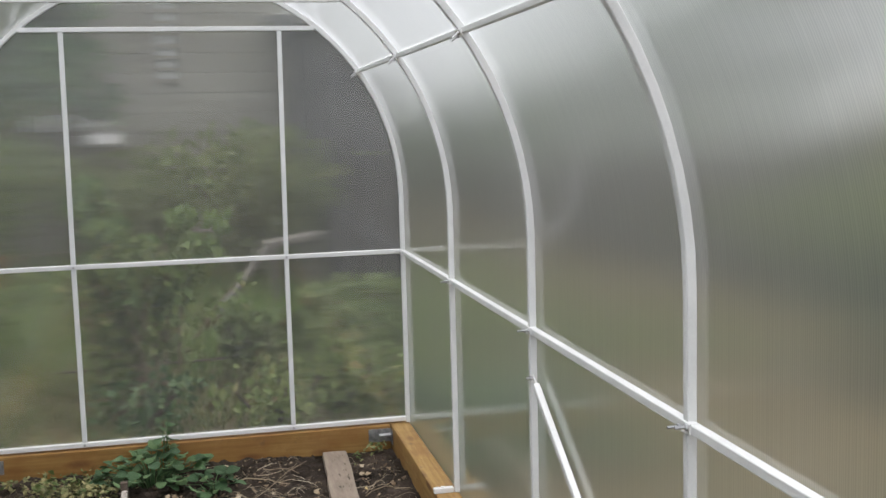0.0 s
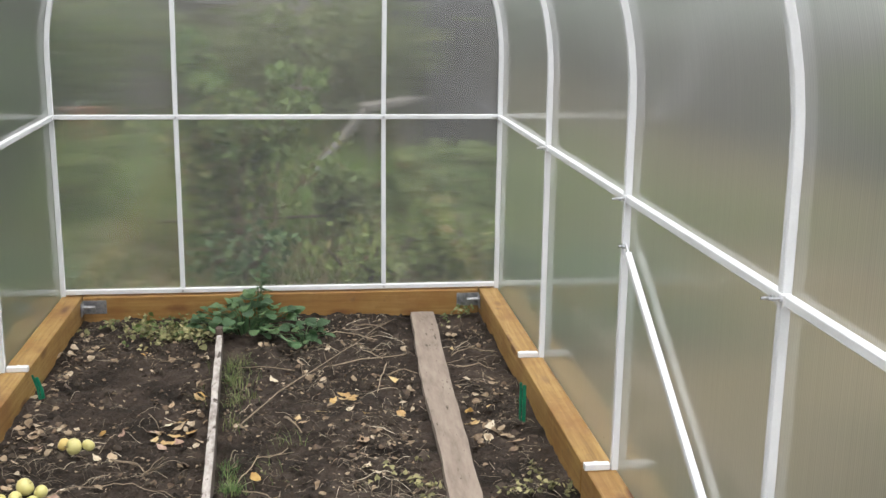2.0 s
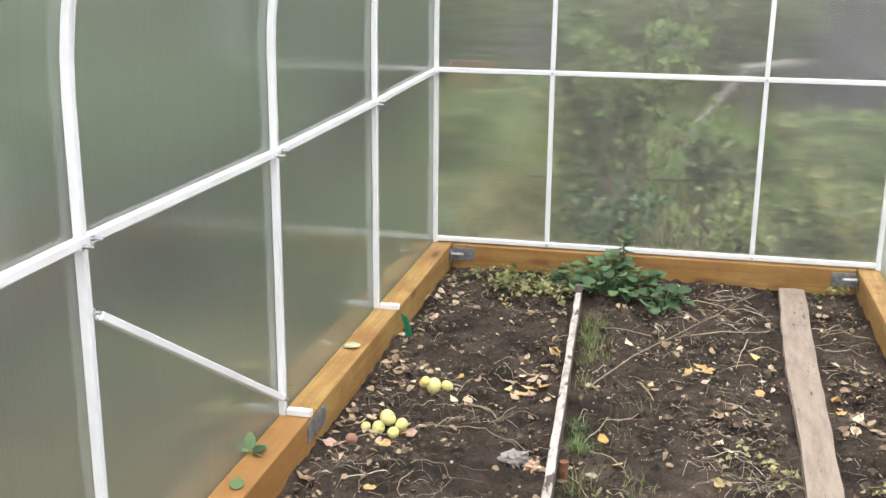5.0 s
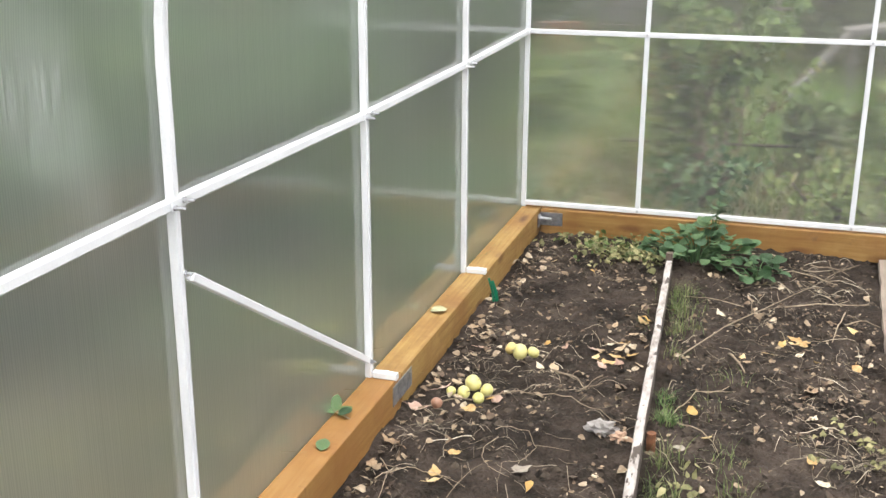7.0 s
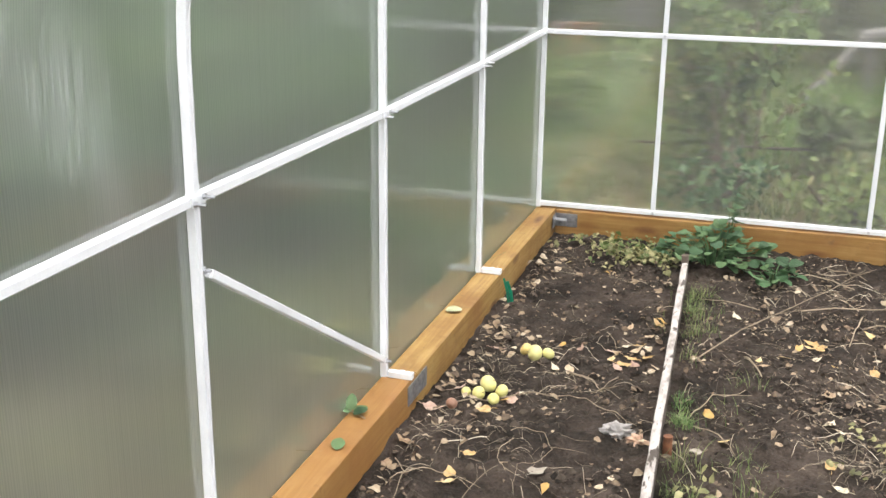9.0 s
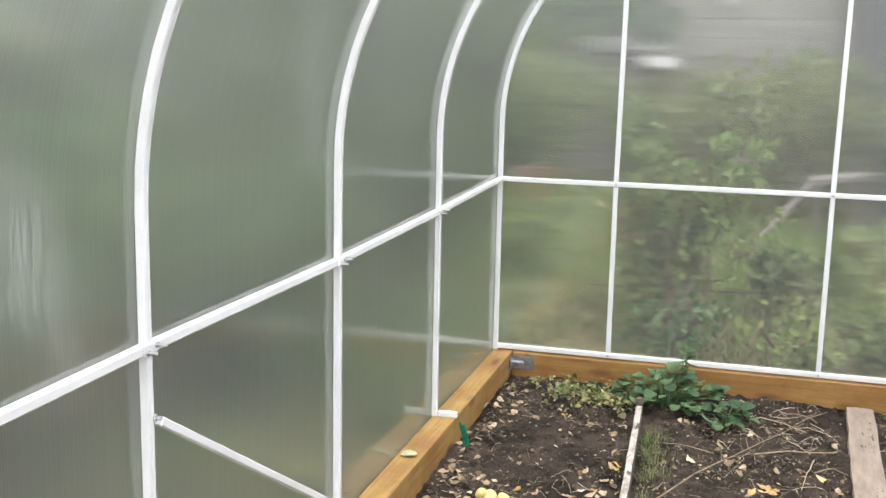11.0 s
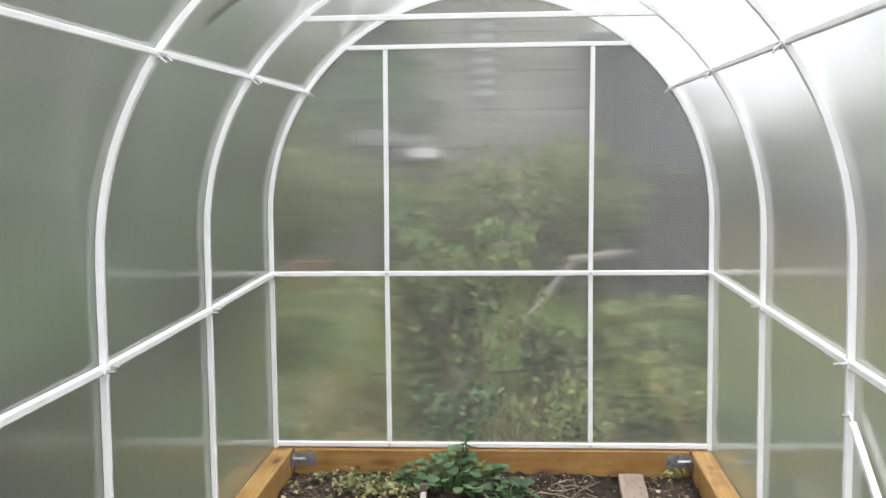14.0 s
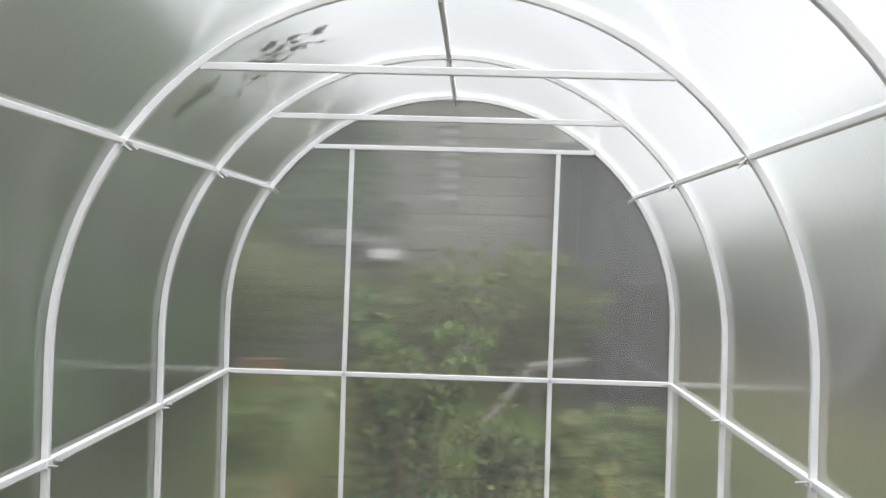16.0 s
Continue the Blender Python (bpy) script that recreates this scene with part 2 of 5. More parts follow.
CLOD = surface("soil_clod", [(0.2, (0.016, 0.0125, 0.01)), (0.8, (0.08, 0.062, 0.048))], 25, rough=0.95, bump=0.6, island=0.5, spec=0.2)
BOARD = surface("weathered_board", [(0.25, (0.16, 0.122, 0.096)), (0.5, (0.24, 0.19, 0.152)), (0.75, (0.3, 0.248, 0.198))], 3, (9, 1.6, 9), rough=0.85, bump=0.4, fine=9,
                spots=(0.07, 0.05, 0.035), spot_scale=8.0, spot_at=0.64)
OLDWOOD = surface("dark_brown_wood", [(0.25, (0.05, 0.036, 0.028)), (0.5, (0.1, 0.074, 0.058)), (0.75, (0.16, 0.12, 0.098))], 3, (9, 1.6, 9), rough=0.85, bump=0.4, fine=9)
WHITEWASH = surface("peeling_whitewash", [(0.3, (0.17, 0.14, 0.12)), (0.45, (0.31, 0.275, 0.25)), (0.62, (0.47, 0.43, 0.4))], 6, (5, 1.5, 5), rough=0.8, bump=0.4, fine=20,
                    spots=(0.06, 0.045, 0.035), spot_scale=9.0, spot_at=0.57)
DRYLEAF = surface("dry_birch_leaf", [(0.1, (0.06, 0.04, 0.028)), (0.35, (0.16, 0.108, 0.068)), (0.55, (0.25, 0.18, 0.115)), (0.78, (0.35, 0.265, 0.175)), (0.97, (0.54, 0.45, 0.33))],
                  30, rough=0.75, island=0.9, through_light=0.15)
CRUMBS = surface("leaf_mould_crumb", [(0.1, (0.03, 0.021, 0.015)), (0.45, (0.075, 0.051, 0.034)), (0.75, (0.14, 0.1, 0.066)), (0.97, (0.34, 0.27, 0.19))], 30, rough=0.85, island=0.9)
YELLOWLEAF = surface("yellow_birch_leaf", [(0.1, (0.36, 0.2, 0.05)), (0.5, (0.56, 0.36, 0.12)), (0.9, (0.68, 0.54, 0.29))], 30, rough=0.7, island=0.7, through_light=0.2)
LEAF_GOLD = surface("golden_leaf", [(0.2, (0.36, 0.21, 0.075)), (0.5, (0.53, 0.36, 0.16)), (0.8, (0.64, 0.51, 0.3))], 3.0, rough=0.7, objects=0.4, through_light=0.15, fine=9)
LEAF_TAN = surface("tan_leaf", [(0.2, (0.22, 0.14, 0.08)), (0.5, (0.38, 0.27, 0.17)), (0.8, (0.5, 0.39, 0.26))], 3.0, rough=0.75, objects=0.4, through_light=0.15, fine=9)
LEAF_CREAM = surface("cream_leaf", [(0.2, (0.4, 0.31, 0.2)), (0.5, (0.58, 0.49, 0.35)), (0.8, (0.68, 0.61, 0.48))], 3.0, rough=0.7, objects=0.3, through_light=0.15, fine=9)
LEAF_ROSE = surface("rosy_brown_leaf", [(0.2, (0.24, 0.14, 0.105)), (0.5, (0.42, 0.28, 0.215)), (0.8, (0.54, 0.4, 0.32))], 3.0, rough=0.75, objects=0.4, through_light=0.15, fine=9)
LEAF_GREY = surface("grey_leaf", [(0.2, (0.15, 0.125, 0.1)), (0.5, (0.24, 0.205, 0.165)), (0.8, (0.32, 0.28, 0.23))], 3.0, rough=0.8, objects=0.3, fine=9)
STRAW = surface("dry_straw", [(0.1, (0.06, 0.045, 0.032)), (0.5, (0.15, 0.118, 0.085)), (0.9, (0.38, 0.32, 0.24))], 20, rough=0.8, island=0.9)
PALESTRAW = surface("pale_straw", [(0.1, (0.24, 0.19, 0.13)), (0.5, (0.42, 0.35, 0.26)), (0.9, (0.6, 0.53, 0.42))], 20, rough=0.8, island=0.8)
TWIG = surface("grey_brown_twig", [(0.2, (0.15, 0.112, 0.075)), (0.8, (0.38, 0.3, 0.21))], 30, rough=0.8, bump=0.3, objects=0.4)
GREENLEAF = surface("strawberry_leaf", [(0.15, (0.03, 0.07, 0.029)), (0.5, (0.06, 0.128, 0.05)), (0.85, (0.14, 0.225, 0.095))], 14, rough=0.6, bump=0.4, fine=80, objects=0.6, through_light=0.2)
WEED = surface("yellow_green_weed", [(0.1, (0.1, 0.1, 0.042)), (0.5, (0.22, 0.21, 0.09)), (0.9, (0.42, 0.38, 0.19))], 14, rough=0.65, island=0.8, through_light=0.2)
BEDGRASS = surface("dull_grass_blade", [(0.1, (0.06, 0.09, 0.025)), (0.5, (0.13, 0.18, 0.055)), (0.9, (0.27, 0.27, 0.13))], 8, rough=0.7, island=0.8, through_light=0.25)
LAWNGRASS = surface("lawn_blade", [(0.1, (0.09, 0.125, 0.035)), (0.5, (0.17, 0.22, 0.07)), (0.9, (0.32, 0.32, 0.14))], 8, rough=0.7, island=0.8, through_light=0.25)
CLUMPGRASS = surface("clump_blade", [(0.1, (0.05, 0.1, 0.03)), (0.5, (0.1, 0.18, 0.05)), (0.9, (0.23, 0.28, 0.11))], 8, rough=0.65, island=0.8, through_light=0.25)
GRASS = surface("grass_blade", [(0.1, (0.06, 0.14, 0.024)), (0.5, (0.15, 0.29, 0.05)), (0.9, (0.32, 0.38, 0.11))], 8, rough=0.6, island=0.8, through_light=0.25)
APPLE = surface("apple_skin", [(0.25, (0.45, 0.43, 0.12)), (0.5, (0.59, 0.54, 0.2)), (0.85, (0.68, 0.61, 0.3))], 14, rough=0.32, objects=0.25, spots=(0.22, 0.12, 0.04), spot_scale=60, spot_at=0.71)
AMBERAPPLE = surface("amber_apple_skin", [(0.25, (0.5, 0.36, 0.1)), (0.5, (0.66, 0.5, 0.18)), (0.85, (0.72, 0.58, 0.26))], 14, rough=0.34, spots=(0.3, 0.14, 0.05), spot_scale=40, spot_at=0.66)
REDAPPLE = surface("rotting_apple_skin", [(0.2, (0.2, 0.1, 0.065)), (0.8, (0.36, 0.2, 0.13))], 14, rough=0.5)
PEG = surface("green_paint", [(0.3, (0.0, 0.1, 0.055)), (0.7, (0.006, 0.19, 0.1))], 20, rough=0.4)
RUST = surface("rust", [(0.2, (0.09, 0.035, 0.018)), (0.8, (0.26, 0.11, 0.05))], 30, rough=0.9, bump=0.5)
PAPER = surface("crumpled_film", [(0.2, (0.22, 0.2, 0.19)), (0.8, (0.5, 0.47, 0.44))], 20, rough=0.35, through_light=0.2)
PAPER2 = surface("tan_paper", [(0.2, (0.35, 0.22, 0.15)), (0.8, (0.58, 0.4, 0.28))], 20, rough=0.7)
LAWN = surface("meadow_ground", [(0.2, (0.073, 0.067, 0.029)), (0.45, (0.122, 0.104, 0.047)), (0.6, (0.162, 0.132, 0.065)), (0.85, (0.202, 0.162, 0.087))], 0.9, rough=0.95, bump=0.6, fine=14, spec=0.2, bump_size=0.05)
BUSHLEAF = surface("currant_leaf", [(0.04, (0.2, 0.14, 0.07)), (0.16, (0.145, 0.195, 0.065)), (0.5, (0.215, 0.29, 0.1)), (0.85, (0.33, 0.4, 0.15)), (0.97, (0.46, 0.4, 0.2))], 6, rough=0.75, island=0.8, spec=0.2, through_light=0.35)
TIPLEAF = surface("fresh_leaf", [(0.1, (0.09, 0.15, 0.05)), (0.5, (0.165, 0.25, 0.085)), (0.9, (0.27, 0.36, 0.13))], 6, rough=0.7, island=0.7, spec=0.2, through_light=0.35)
WEEDLEAF = surface("nettle_leaf", [(0.06, (0.2, 0.15, 0.07)), (0.2, (0.12, 0.17, 0.065)), (0.55, (0.19, 0.255, 0.105)), (0.9, (0.28, 0.34, 0.15))], 6, rough=0.75, island=0.8, spec=0.2, through_light=0.35)
CANE = surface("brown_cane", [(0.2, (0.17, 0.13, 0.085)), (0.8, (0.34, 0.27, 0.18))], 18, (1, 1, 0.3), rough=0.85)
SHRUBLEAF = surface("shrub_leaf", [(0.1, (0.15, 0.19, 0.085)), (0.5, (0.22, 0.27, 0.125)), (0.9, (0.3, 0.32, 0.17))], 4, rough=0.8, island=0.5, spec=0.2, through_light=0.4)
DRYGRASS = surface("autumn_grass_blade", [(0.1, (0.12, 0.115, 0.05)), (0.5, (0.2, 0.175, 0.085)), (0.9, (0.3, 0.24, 0.14))], 8, rough=0.7, island=0.8, through_light=0.25)
TIN = surface("reflector_tin", [(0.3, (0.7, 0.7, 0.71)), (0.7, (0.82, 0.82, 0.83))], 6, rough=0.35, metal=1.0)
TREELEAF = surface("tree_leaf", [(0.1, (0.048, 0.096, 0.036)), (0.5, (0.094, 0.178, 0.063)), (0.9, (0.19, 0.275, 0.11))], 3, rough=0.55, island=0.8, through_light=0.2)
BARK = surface("bark", [(0.2, (0.05, 0.038, 0.028)), (0.8, (0.17, 0.13, 0.1))], 18, (1, 1, 0.3), rough=0.9, bump=0.6)
LOGS = surface("old_log_wall", [(0.2, (0.2, 0.192, 0.163)), (0.5, (0.3, 0.288, 0.243)), (0.85, (0.39, 0.373, 0.318))], 2, (0.3, 6, 6), rough=0.85, bump=0.4, fine=12)
SHEDWOOD = surface("dark_shed_board", [(0.2, (0.045, 0.045, 0.048)), (0.8, (0.115, 0.112, 0.115))], 2, (6, 6, 0.4), rough=0.9, bump=0.4, fine=12, objects=0.3)
ROOFING = surface("grey_slate_roof", [(0.2, (0.13, 0.13, 0.135)), (0.8, (0.26, 0.26, 0.265))], 3, rough=0.85, bump=0.3)
PALEWOOD = surface("pale_lumber", [(0.2, (0.125, 0.116, 0.104)), (0.8, (0.215, 0.2, 0.18))], 3, rough=0.8)
WINDOWGLINT = surface("window_glint_white", [(0.2, (0.7, 0.7, 0.68)), (0.8, (0.82, 0.82, 0.8))], 6, rough=0.5)
STREAKPALE = surface("pale_streak", [(0.2, (0.4, 0.4, 0.39)), (0.8, (0.55, 0.55, 0.54))], 3, rough=0.9)
BRICK = surface("brick_red_pot", [(0.2, (0.3, 0.12, 0.06)), (0.8, (0.5, 0.22, 0.11))], 6, rough=0.8)


# ---------------------------------------------------------------- mesh helpers
def part(name, bm, mat, parent=None, label="", smooth=False):
    me = bpy.data.meshes.new(name)
    bmesh.ops.recalc_face_normals(bm, faces=bm.faces)
    bm.to_mesh(me)
    bm.free()
    return placed(name, me, mat, parent, label, smooth)


def placed(name, me, mat, parent=None, label="", smooth=False):
    if mat and not me.materials:
        me.materials.append(mat)
    if smooth:
        me.shade_smooth()
    ob = new(name, me)
    if parent:
        ob.parent = parent
    return tagged(ob, label)


def empty(name, label, category, group="", kind=""):
    ob = new(name)
    ob.empty_display_size = 0.05
    return tagged(ob, label, category, group, kind)


def box(bm, c, s, m=None, bevel=0.0):
    """A block at c of size s, turned by m about its middle."""
    geo = bmesh.ops.create_cube(bm, size=1.0)["verts"]
    turn = (m or Matrix.Identity(4)).to_4x4()
    bmesh.ops.transform(bm, matrix=Matrix.Translation(c) @ turn @ Matrix.Diagonal((*s, 1)), verts=geo)
    if bevel:
        edges = list({e for v in geo for e in v.link_edges})
        bmesh.ops.bevel(bm, geom=edges, offset=bevel, segments=2, affect="EDGES", profile=0.6)


def frame_of(d, up):
    d = Vector(d).normalized()
    side = d.cross(Vector(up)).normalized()
    return side, side.cross(d).normalized()


def section(w, h, c=0.002):
    a, b = w / 2, h / 2
    return [(a - c, -b), (a, -b + c), (a, b - c), (a - c, b), (-a + c, b), (-a, b - c), (-a, -b + c), (-a + c, -b)]


def sweep(bm, points, ups, w, h, c=0.002, cap=True):
    """A square tube with slightly rounded edges along the points."""
    rings = []
    for i, p in enumerate(points):
        a, b = points[max(i - 1, 0)], points[min(i + 1, len(points) - 1)]
        s, u = frame_of(Vector(b) - Vector(a), ups[i])
        rings.append([bm.verts.new(Vector(p) + s * x + u * y) for x, y in section(w, h, c)])
    for r0, r1 in zip(rings, rings[1:]):
        for k in range(8):
            bm.faces.new((r0[k], r0[(k + 1) % 8], r1[(k + 1) % 8], r1[k]))
    if cap:
        bm.faces.new(list(reversed(rings[0])))
        bm.faces.new(rings[-1])


def tube(bm, a, b, w=0.02, h=0.02, up=(0, 0, 1)):
    sweep(bm, [a, b], [up, up], w, h)


def rod(bm, points, radii, sides=6):
    """A round rod, twig or stem along the points."""
    rings = []
    for i, p in enumerate(points):
        a, b = Vector(points[max(i - 1, 0)]), Vector(points[min(i + 1, len(points) - 1)])
        d = b - a
        s, u = frame_of(d, (0, 0, 1) if abs(d.normalized().z) < 0.9 else (0, 1, 0))
        r = radii[i] if isinstance(radii, (list, tuple)) else radii
        rings.append([bm.verts.new(Vector(p) + (s * math.cos(k * math.tau / sides) + u * math.sin(k * math.tau / sides)) * r) for k in range(sides)])
    for r0, r1 in zip(rings, rings[1:]):
        for k in range(sides):
            bm.faces.new((r0[k], r0[(k + 1) % sides], r1[(k + 1) % sides], r1[k]))
    bm.faces.new(list(reversed(rings[0])))
    bm.faces.new(rings[-1])


rng = random.Random(7)


def jitter(s):
    return Vector((rng.uniform(-s, s), rng.uniform(-s, s), rng.uniform(-s, s)))


# ---------------------------------------------------------------- the ground
def ground_height(x, y):
    return -0.112 + 0.018 * noise.noise((x * 2.2, y * 2.2, 0)) + 0.018 * noise.noise((x * 8, y * 8, 3)) + 0.014 * noise.noise((x * 20, y * 20, 7))


bm = bmesh.new()
nx, ny = 150, 400
grid = [[bm.verts.new((-0.93 + 1.86 * i / nx, -6.1 + 6.1 * j / ny, 0)) for i in range(nx + 1)] for j in range(ny + 1)]
for row in grid:
    for v in row:
        v.co.z = ground_height(v.co.x, v.co.y) + 0.008 * noise.noise((v.co.x * 50, v.co.y * 50, 1))
for j in range(ny):
    for i in range(nx):
        bm.faces.new((grid[j][i], grid[j][i + 1], grid[j + 1][i + 1], grid[j + 1][i]))
tagged(part("soil_bed", bm, SOIL, smooth=True), "dark crumbly bare garden soil inside the greenhouse", "soil", kind="structure")

bm = bmesh.new()
edges_x = [-400, -60, -20, -8, -3, 0, 3, 8, 20, 60, 400]
edges_y = [-400, -60, -20, -8, -4, 0, 4, 8, 20, 60, 400]
gv = [[bm.verts.new((x, y, -0.16)) for x in edges_x] for y in edges_y]
for j in range(len(edges_y) - 1):
    for i in range(len(edges_x) - 1):
        bm.faces.new((gv[j][i], gv[j][i + 1], gv[j + 1][i + 1], gv[j + 1][i]))
tagged(part("ground", bm, LAWN), "rough autumn meadow ground round the greenhouse", "ground", kind="structure")

# ---------------------------------------------------------------- timber base
HALF, SPACE, COUNT = 0.989, 1.02, 7      # arch half width, spacing, number
ZC, RISE = 1.06, 0.99                    # start of the curve, its height
Y_END = -SPACE * (COUNT - 1)


def beam(name, x0, x1, y0, y1, mat, label):
    bm = bmesh.new()
    box(bm, ((x0 + x1) / 2, (y0 + y1) / 2, -0.06), (x1 - x0, y1 - y0, 0.12), bevel=0.005)
    return tagged(part(name, bm, mat), label, "timber beam", "timber base of the greenhouse")


def bolt(bm, p, d, length=0.035, r=0.003, nut=True):
    p, d = Vector(p), Vector(d).normalized()
    rod(bm, [p, p + d * length], r, 6)
    if nut:
        rod(bm, [p, p + d * 0.006], r * 2.0, 6)


for s in (-1, 1):
    x0, x1 = sorted((s * 0.905, s * 0.995))
    for y0, y1 in ((-1.985, 0.075), (-4.02, -1.99), (-6.2, -4.025)):
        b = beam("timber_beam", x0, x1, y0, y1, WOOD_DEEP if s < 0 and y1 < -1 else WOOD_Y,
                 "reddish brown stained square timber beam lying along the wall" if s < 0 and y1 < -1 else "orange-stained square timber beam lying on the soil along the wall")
        if s < 0 and -2.5 < y1 < 0:
            bm = bmesh.new()
            box(bm, (s * 0.9035, -1.985, -0.045), (0.003, 0.17, 0.062), bevel=0.001)
            part("joint_plate", bm, STEEL, b, "grey steel joint plate")
end_beam = beam("timber_beam", -0.9, 0.9, -0.03, 0.075, WOOD_X, "orange-stained timber beam under the end wall between the side beams")
for s in (-1, 1):
    bm = bmesh.new()
    box(bm, (s * 0.847, -0.032, -0.045), (0.1, 0.003, 0.062), bevel=0.001)
    box(bm, (s * 0.8985, -0.062, -0.045), (0.003, 0.06, 0.062), bevel=0.001)
    plate = part("angle_bracket", bm, STEEL, end_beam, "grey galvanised angle bracket")
    bm = bmesh.new()
    bolt(bm, (s * 0.9, -0.062, -0.036), (-s, -0.1, 0), 0.06, 0.008)
    part("bolt", bm, CHROME, plate, "shiny zinc bolt")
beam("timber_beam", -0.9, 0.9, Y_END - 0.075, Y_END + 0.03, WOOD_X, "orange-stained timber beam under the door wall")


# ---------------------------------------------------------------- the greenhouse frame
def arch_points(off=0.0, foot=0.0, n=40):
    """Left foot over the top to the right foot, with the outward direction at each point."""
    pts, ups = [], []
    for z in (foot, 0.35, 0.7, ZC - 0.02):
        pts.append((-HALF - off, z)), ups.append((-1, 0))
    for i in range(n + 1):
        a = math.pi - math.pi * i / n
        d = Vector((math.cos(a) / HALF, math.sin(a) / RISE)).normalized()
        pts.append((HALF * math.cos(a) + d.x * off, ZC + RISE * math.sin(a) + d.y * off)), ups.append((d.x, d.y))
    for z in (ZC - 0.02, 0.7, 0.35, foot):
        pts.append((HALF + off, z)), ups.append((1, 0))
    return pts, ups


greenhouse = empty("greenhouse_frame", "white painted square-tube arched greenhouse frame bolted together on a timber base", "greenhouse frame")
ANG = math.acos(0.81 / HALF)
SAG = (0.805, 0.79, 0.784, 0.794, 0.79, 0.79, 0.79)     # the left-hand rail's height at each arch


def rail_height(px, pz, k):
    return SAG[k] if px == -HALF else pz


PURLINS = [(-HALF, 0.797, (-1, 0)), (HALF, 0.803, (1, 0)),
           (-0.81, ZC + RISE * math.sin(ANG), (-0.8, 0.6)), (0.81, ZC + RISE * math.sin(ANG), (0.8, 0.6)), (0.0, ZC + RISE, (0, 1))]

for k in range(COUNT):
    y = -SPACE * k
    pts, ups = arch_points()
    bm = bmesh.new()
    sweep(bm, [(x, y, z) for x, z in pts], [(u, 0, w) for u, w in ups], 0.02, 0.02)
    arch = part("arch", bm, WHITE, greenhouse, "white square-tube arch")
    if 0 < k < COUNT - 1:
        bm = bmesh.new()
        tube(bm, (-0.612, y, 1.829), (0.612, y, 1.829), 0.018, 0.02)
        part("collar_tie", bm, WHITE, arch)
        for s in (-1, 1):
            bm = bmesh.new()
            tube(bm, (s * 0.974, y, 0.0105), (s * 0.9, y, 0.0105), 0.022, 0.02)
            box(bm, (s * 0.934, y, 0.022), (0.012, 0.012, 0.004), bevel=0.001)
            box(bm, (s * 0.914, y, 0.022), (0.009, 0.009, 0.003), bevel=0.001)
            part("foot", bm, WHITE, arch, "white foot plate screwed to the beam")
    for px, pz, (ux, uz) in PURLINS:
        inner = Vector((-ux, 0, -uz)).normalized()
        c = Vector((px, y, rail_height(px, pz, k)))
        bm = bmesh.new()
        side = frame_of((0, 1, 0), inner)[0]
        turn = Matrix((side, (0, 1, 0), inner)).transposed()
        box(bm, c + inner * 0.004, (0.023, 0.05, 0.02), turn, bevel=0.002)
        clamp = part("clamp", bm, WHITE, arch)
        for dy in (-0.017, 0.017):
            bm = bmesh.new()
            bolt(bm, c + inner * 0.013 + Vector((0, dy, 0)) - side * 0.004 * (1 if dy > 0 else -1), inner, 0.026, 0.003)
            part("bolt", bm, CHROME, clamp, "small zinc bolt")

for k in range(COUNT - 1):
    for px, pz, (ux, uz) in PURLINS:
        bm = bmesh.new()
        a, b = Vector((px, -SPACE * k - 0.012, rail_height(px, pz, k))), Vector((px, -SPACE * (k + 1) + 0.012, rail_height(px, pz, k + 1)))
        tube(bm, a, b, *((0.02, 0.02) if abs(px) > 0.9 else (0.016, 0.016)), (0, 0, 1))
        part("side_rail" if abs(px) > 0.1 else "ridge_rail", bm, WHITE, greenhouse)


def brace(x, y0, z0, y1, z1):
    bm = bmesh.new()
    a, b = Vector((x, y0, z0)), Vector((x, y1, z1))
    d = (b - a).normalized()
    tube(bm, a + d * 0.03, b - d * 0.03, 0.018, 0.018, (1, 0, 0))
    for p, q in ((a, d), (b, -d)):
        s, u = frame_of(q, (1, 0, 0))
        box(bm, p + q * 0.02, (0.016, 0.055, 0.004), Matrix((s, q, u)).transposed(), bevel=0.001)
    ob = part("brace", bm, WHITE, greenhouse, "white diagonal wind brace")
    for p in (a, b):
        bm = bmesh.new()
        bolt(bm, p + Vector((-math.copysign(0.004, x), 0, 0)), (-math.copysign(1, x), 0, 0), 0.016, 0.0035)
        part("bolt", bm, CHROME, ob, "small zinc bolt")


brace(-0.984, -SPACE * 3 + 0.012, 0.65, -SPACE * 2 - 0.004, 0.05)
brace(0.984, -SPACE * 2 - 0.02, 0.672, -SPACE * 3 + 0.01, 0.05)

for y in (0.0, Y_END):
    for x, top in ((-0.46, -0.452), (0.456, 0.466)):
        for z0, z1 in ((0.031, 0.797), (0.817, 1.81)):
            bm = bmesh.new()
            tube(bm, (x, y, z0), (top if z1 > 1 else x, y, z1), 0.02, 0.02, (0, 1, 0))
            part("end_post", bm, WHITE, greenhouse)
    for z, x1 in ((0.018, 0.978), (0.807, 0.978), (1.82, 0.62)):
        bm = bmesh.new()
        tube(bm, (-x1, y, z), (x1, y, z), 0.0225, 0.02)
        part("end_rail", bm, WHITE, greenhouse)
        if z < 1.0:
            for x in (-0.46, 0.456):
                bm = bmesh.new()
                bolt(bm, (x, y - 0.01, z), (0, -1, 0), 0.008, 0.003)
                part("screw", bm, CHROME, greenhouse)


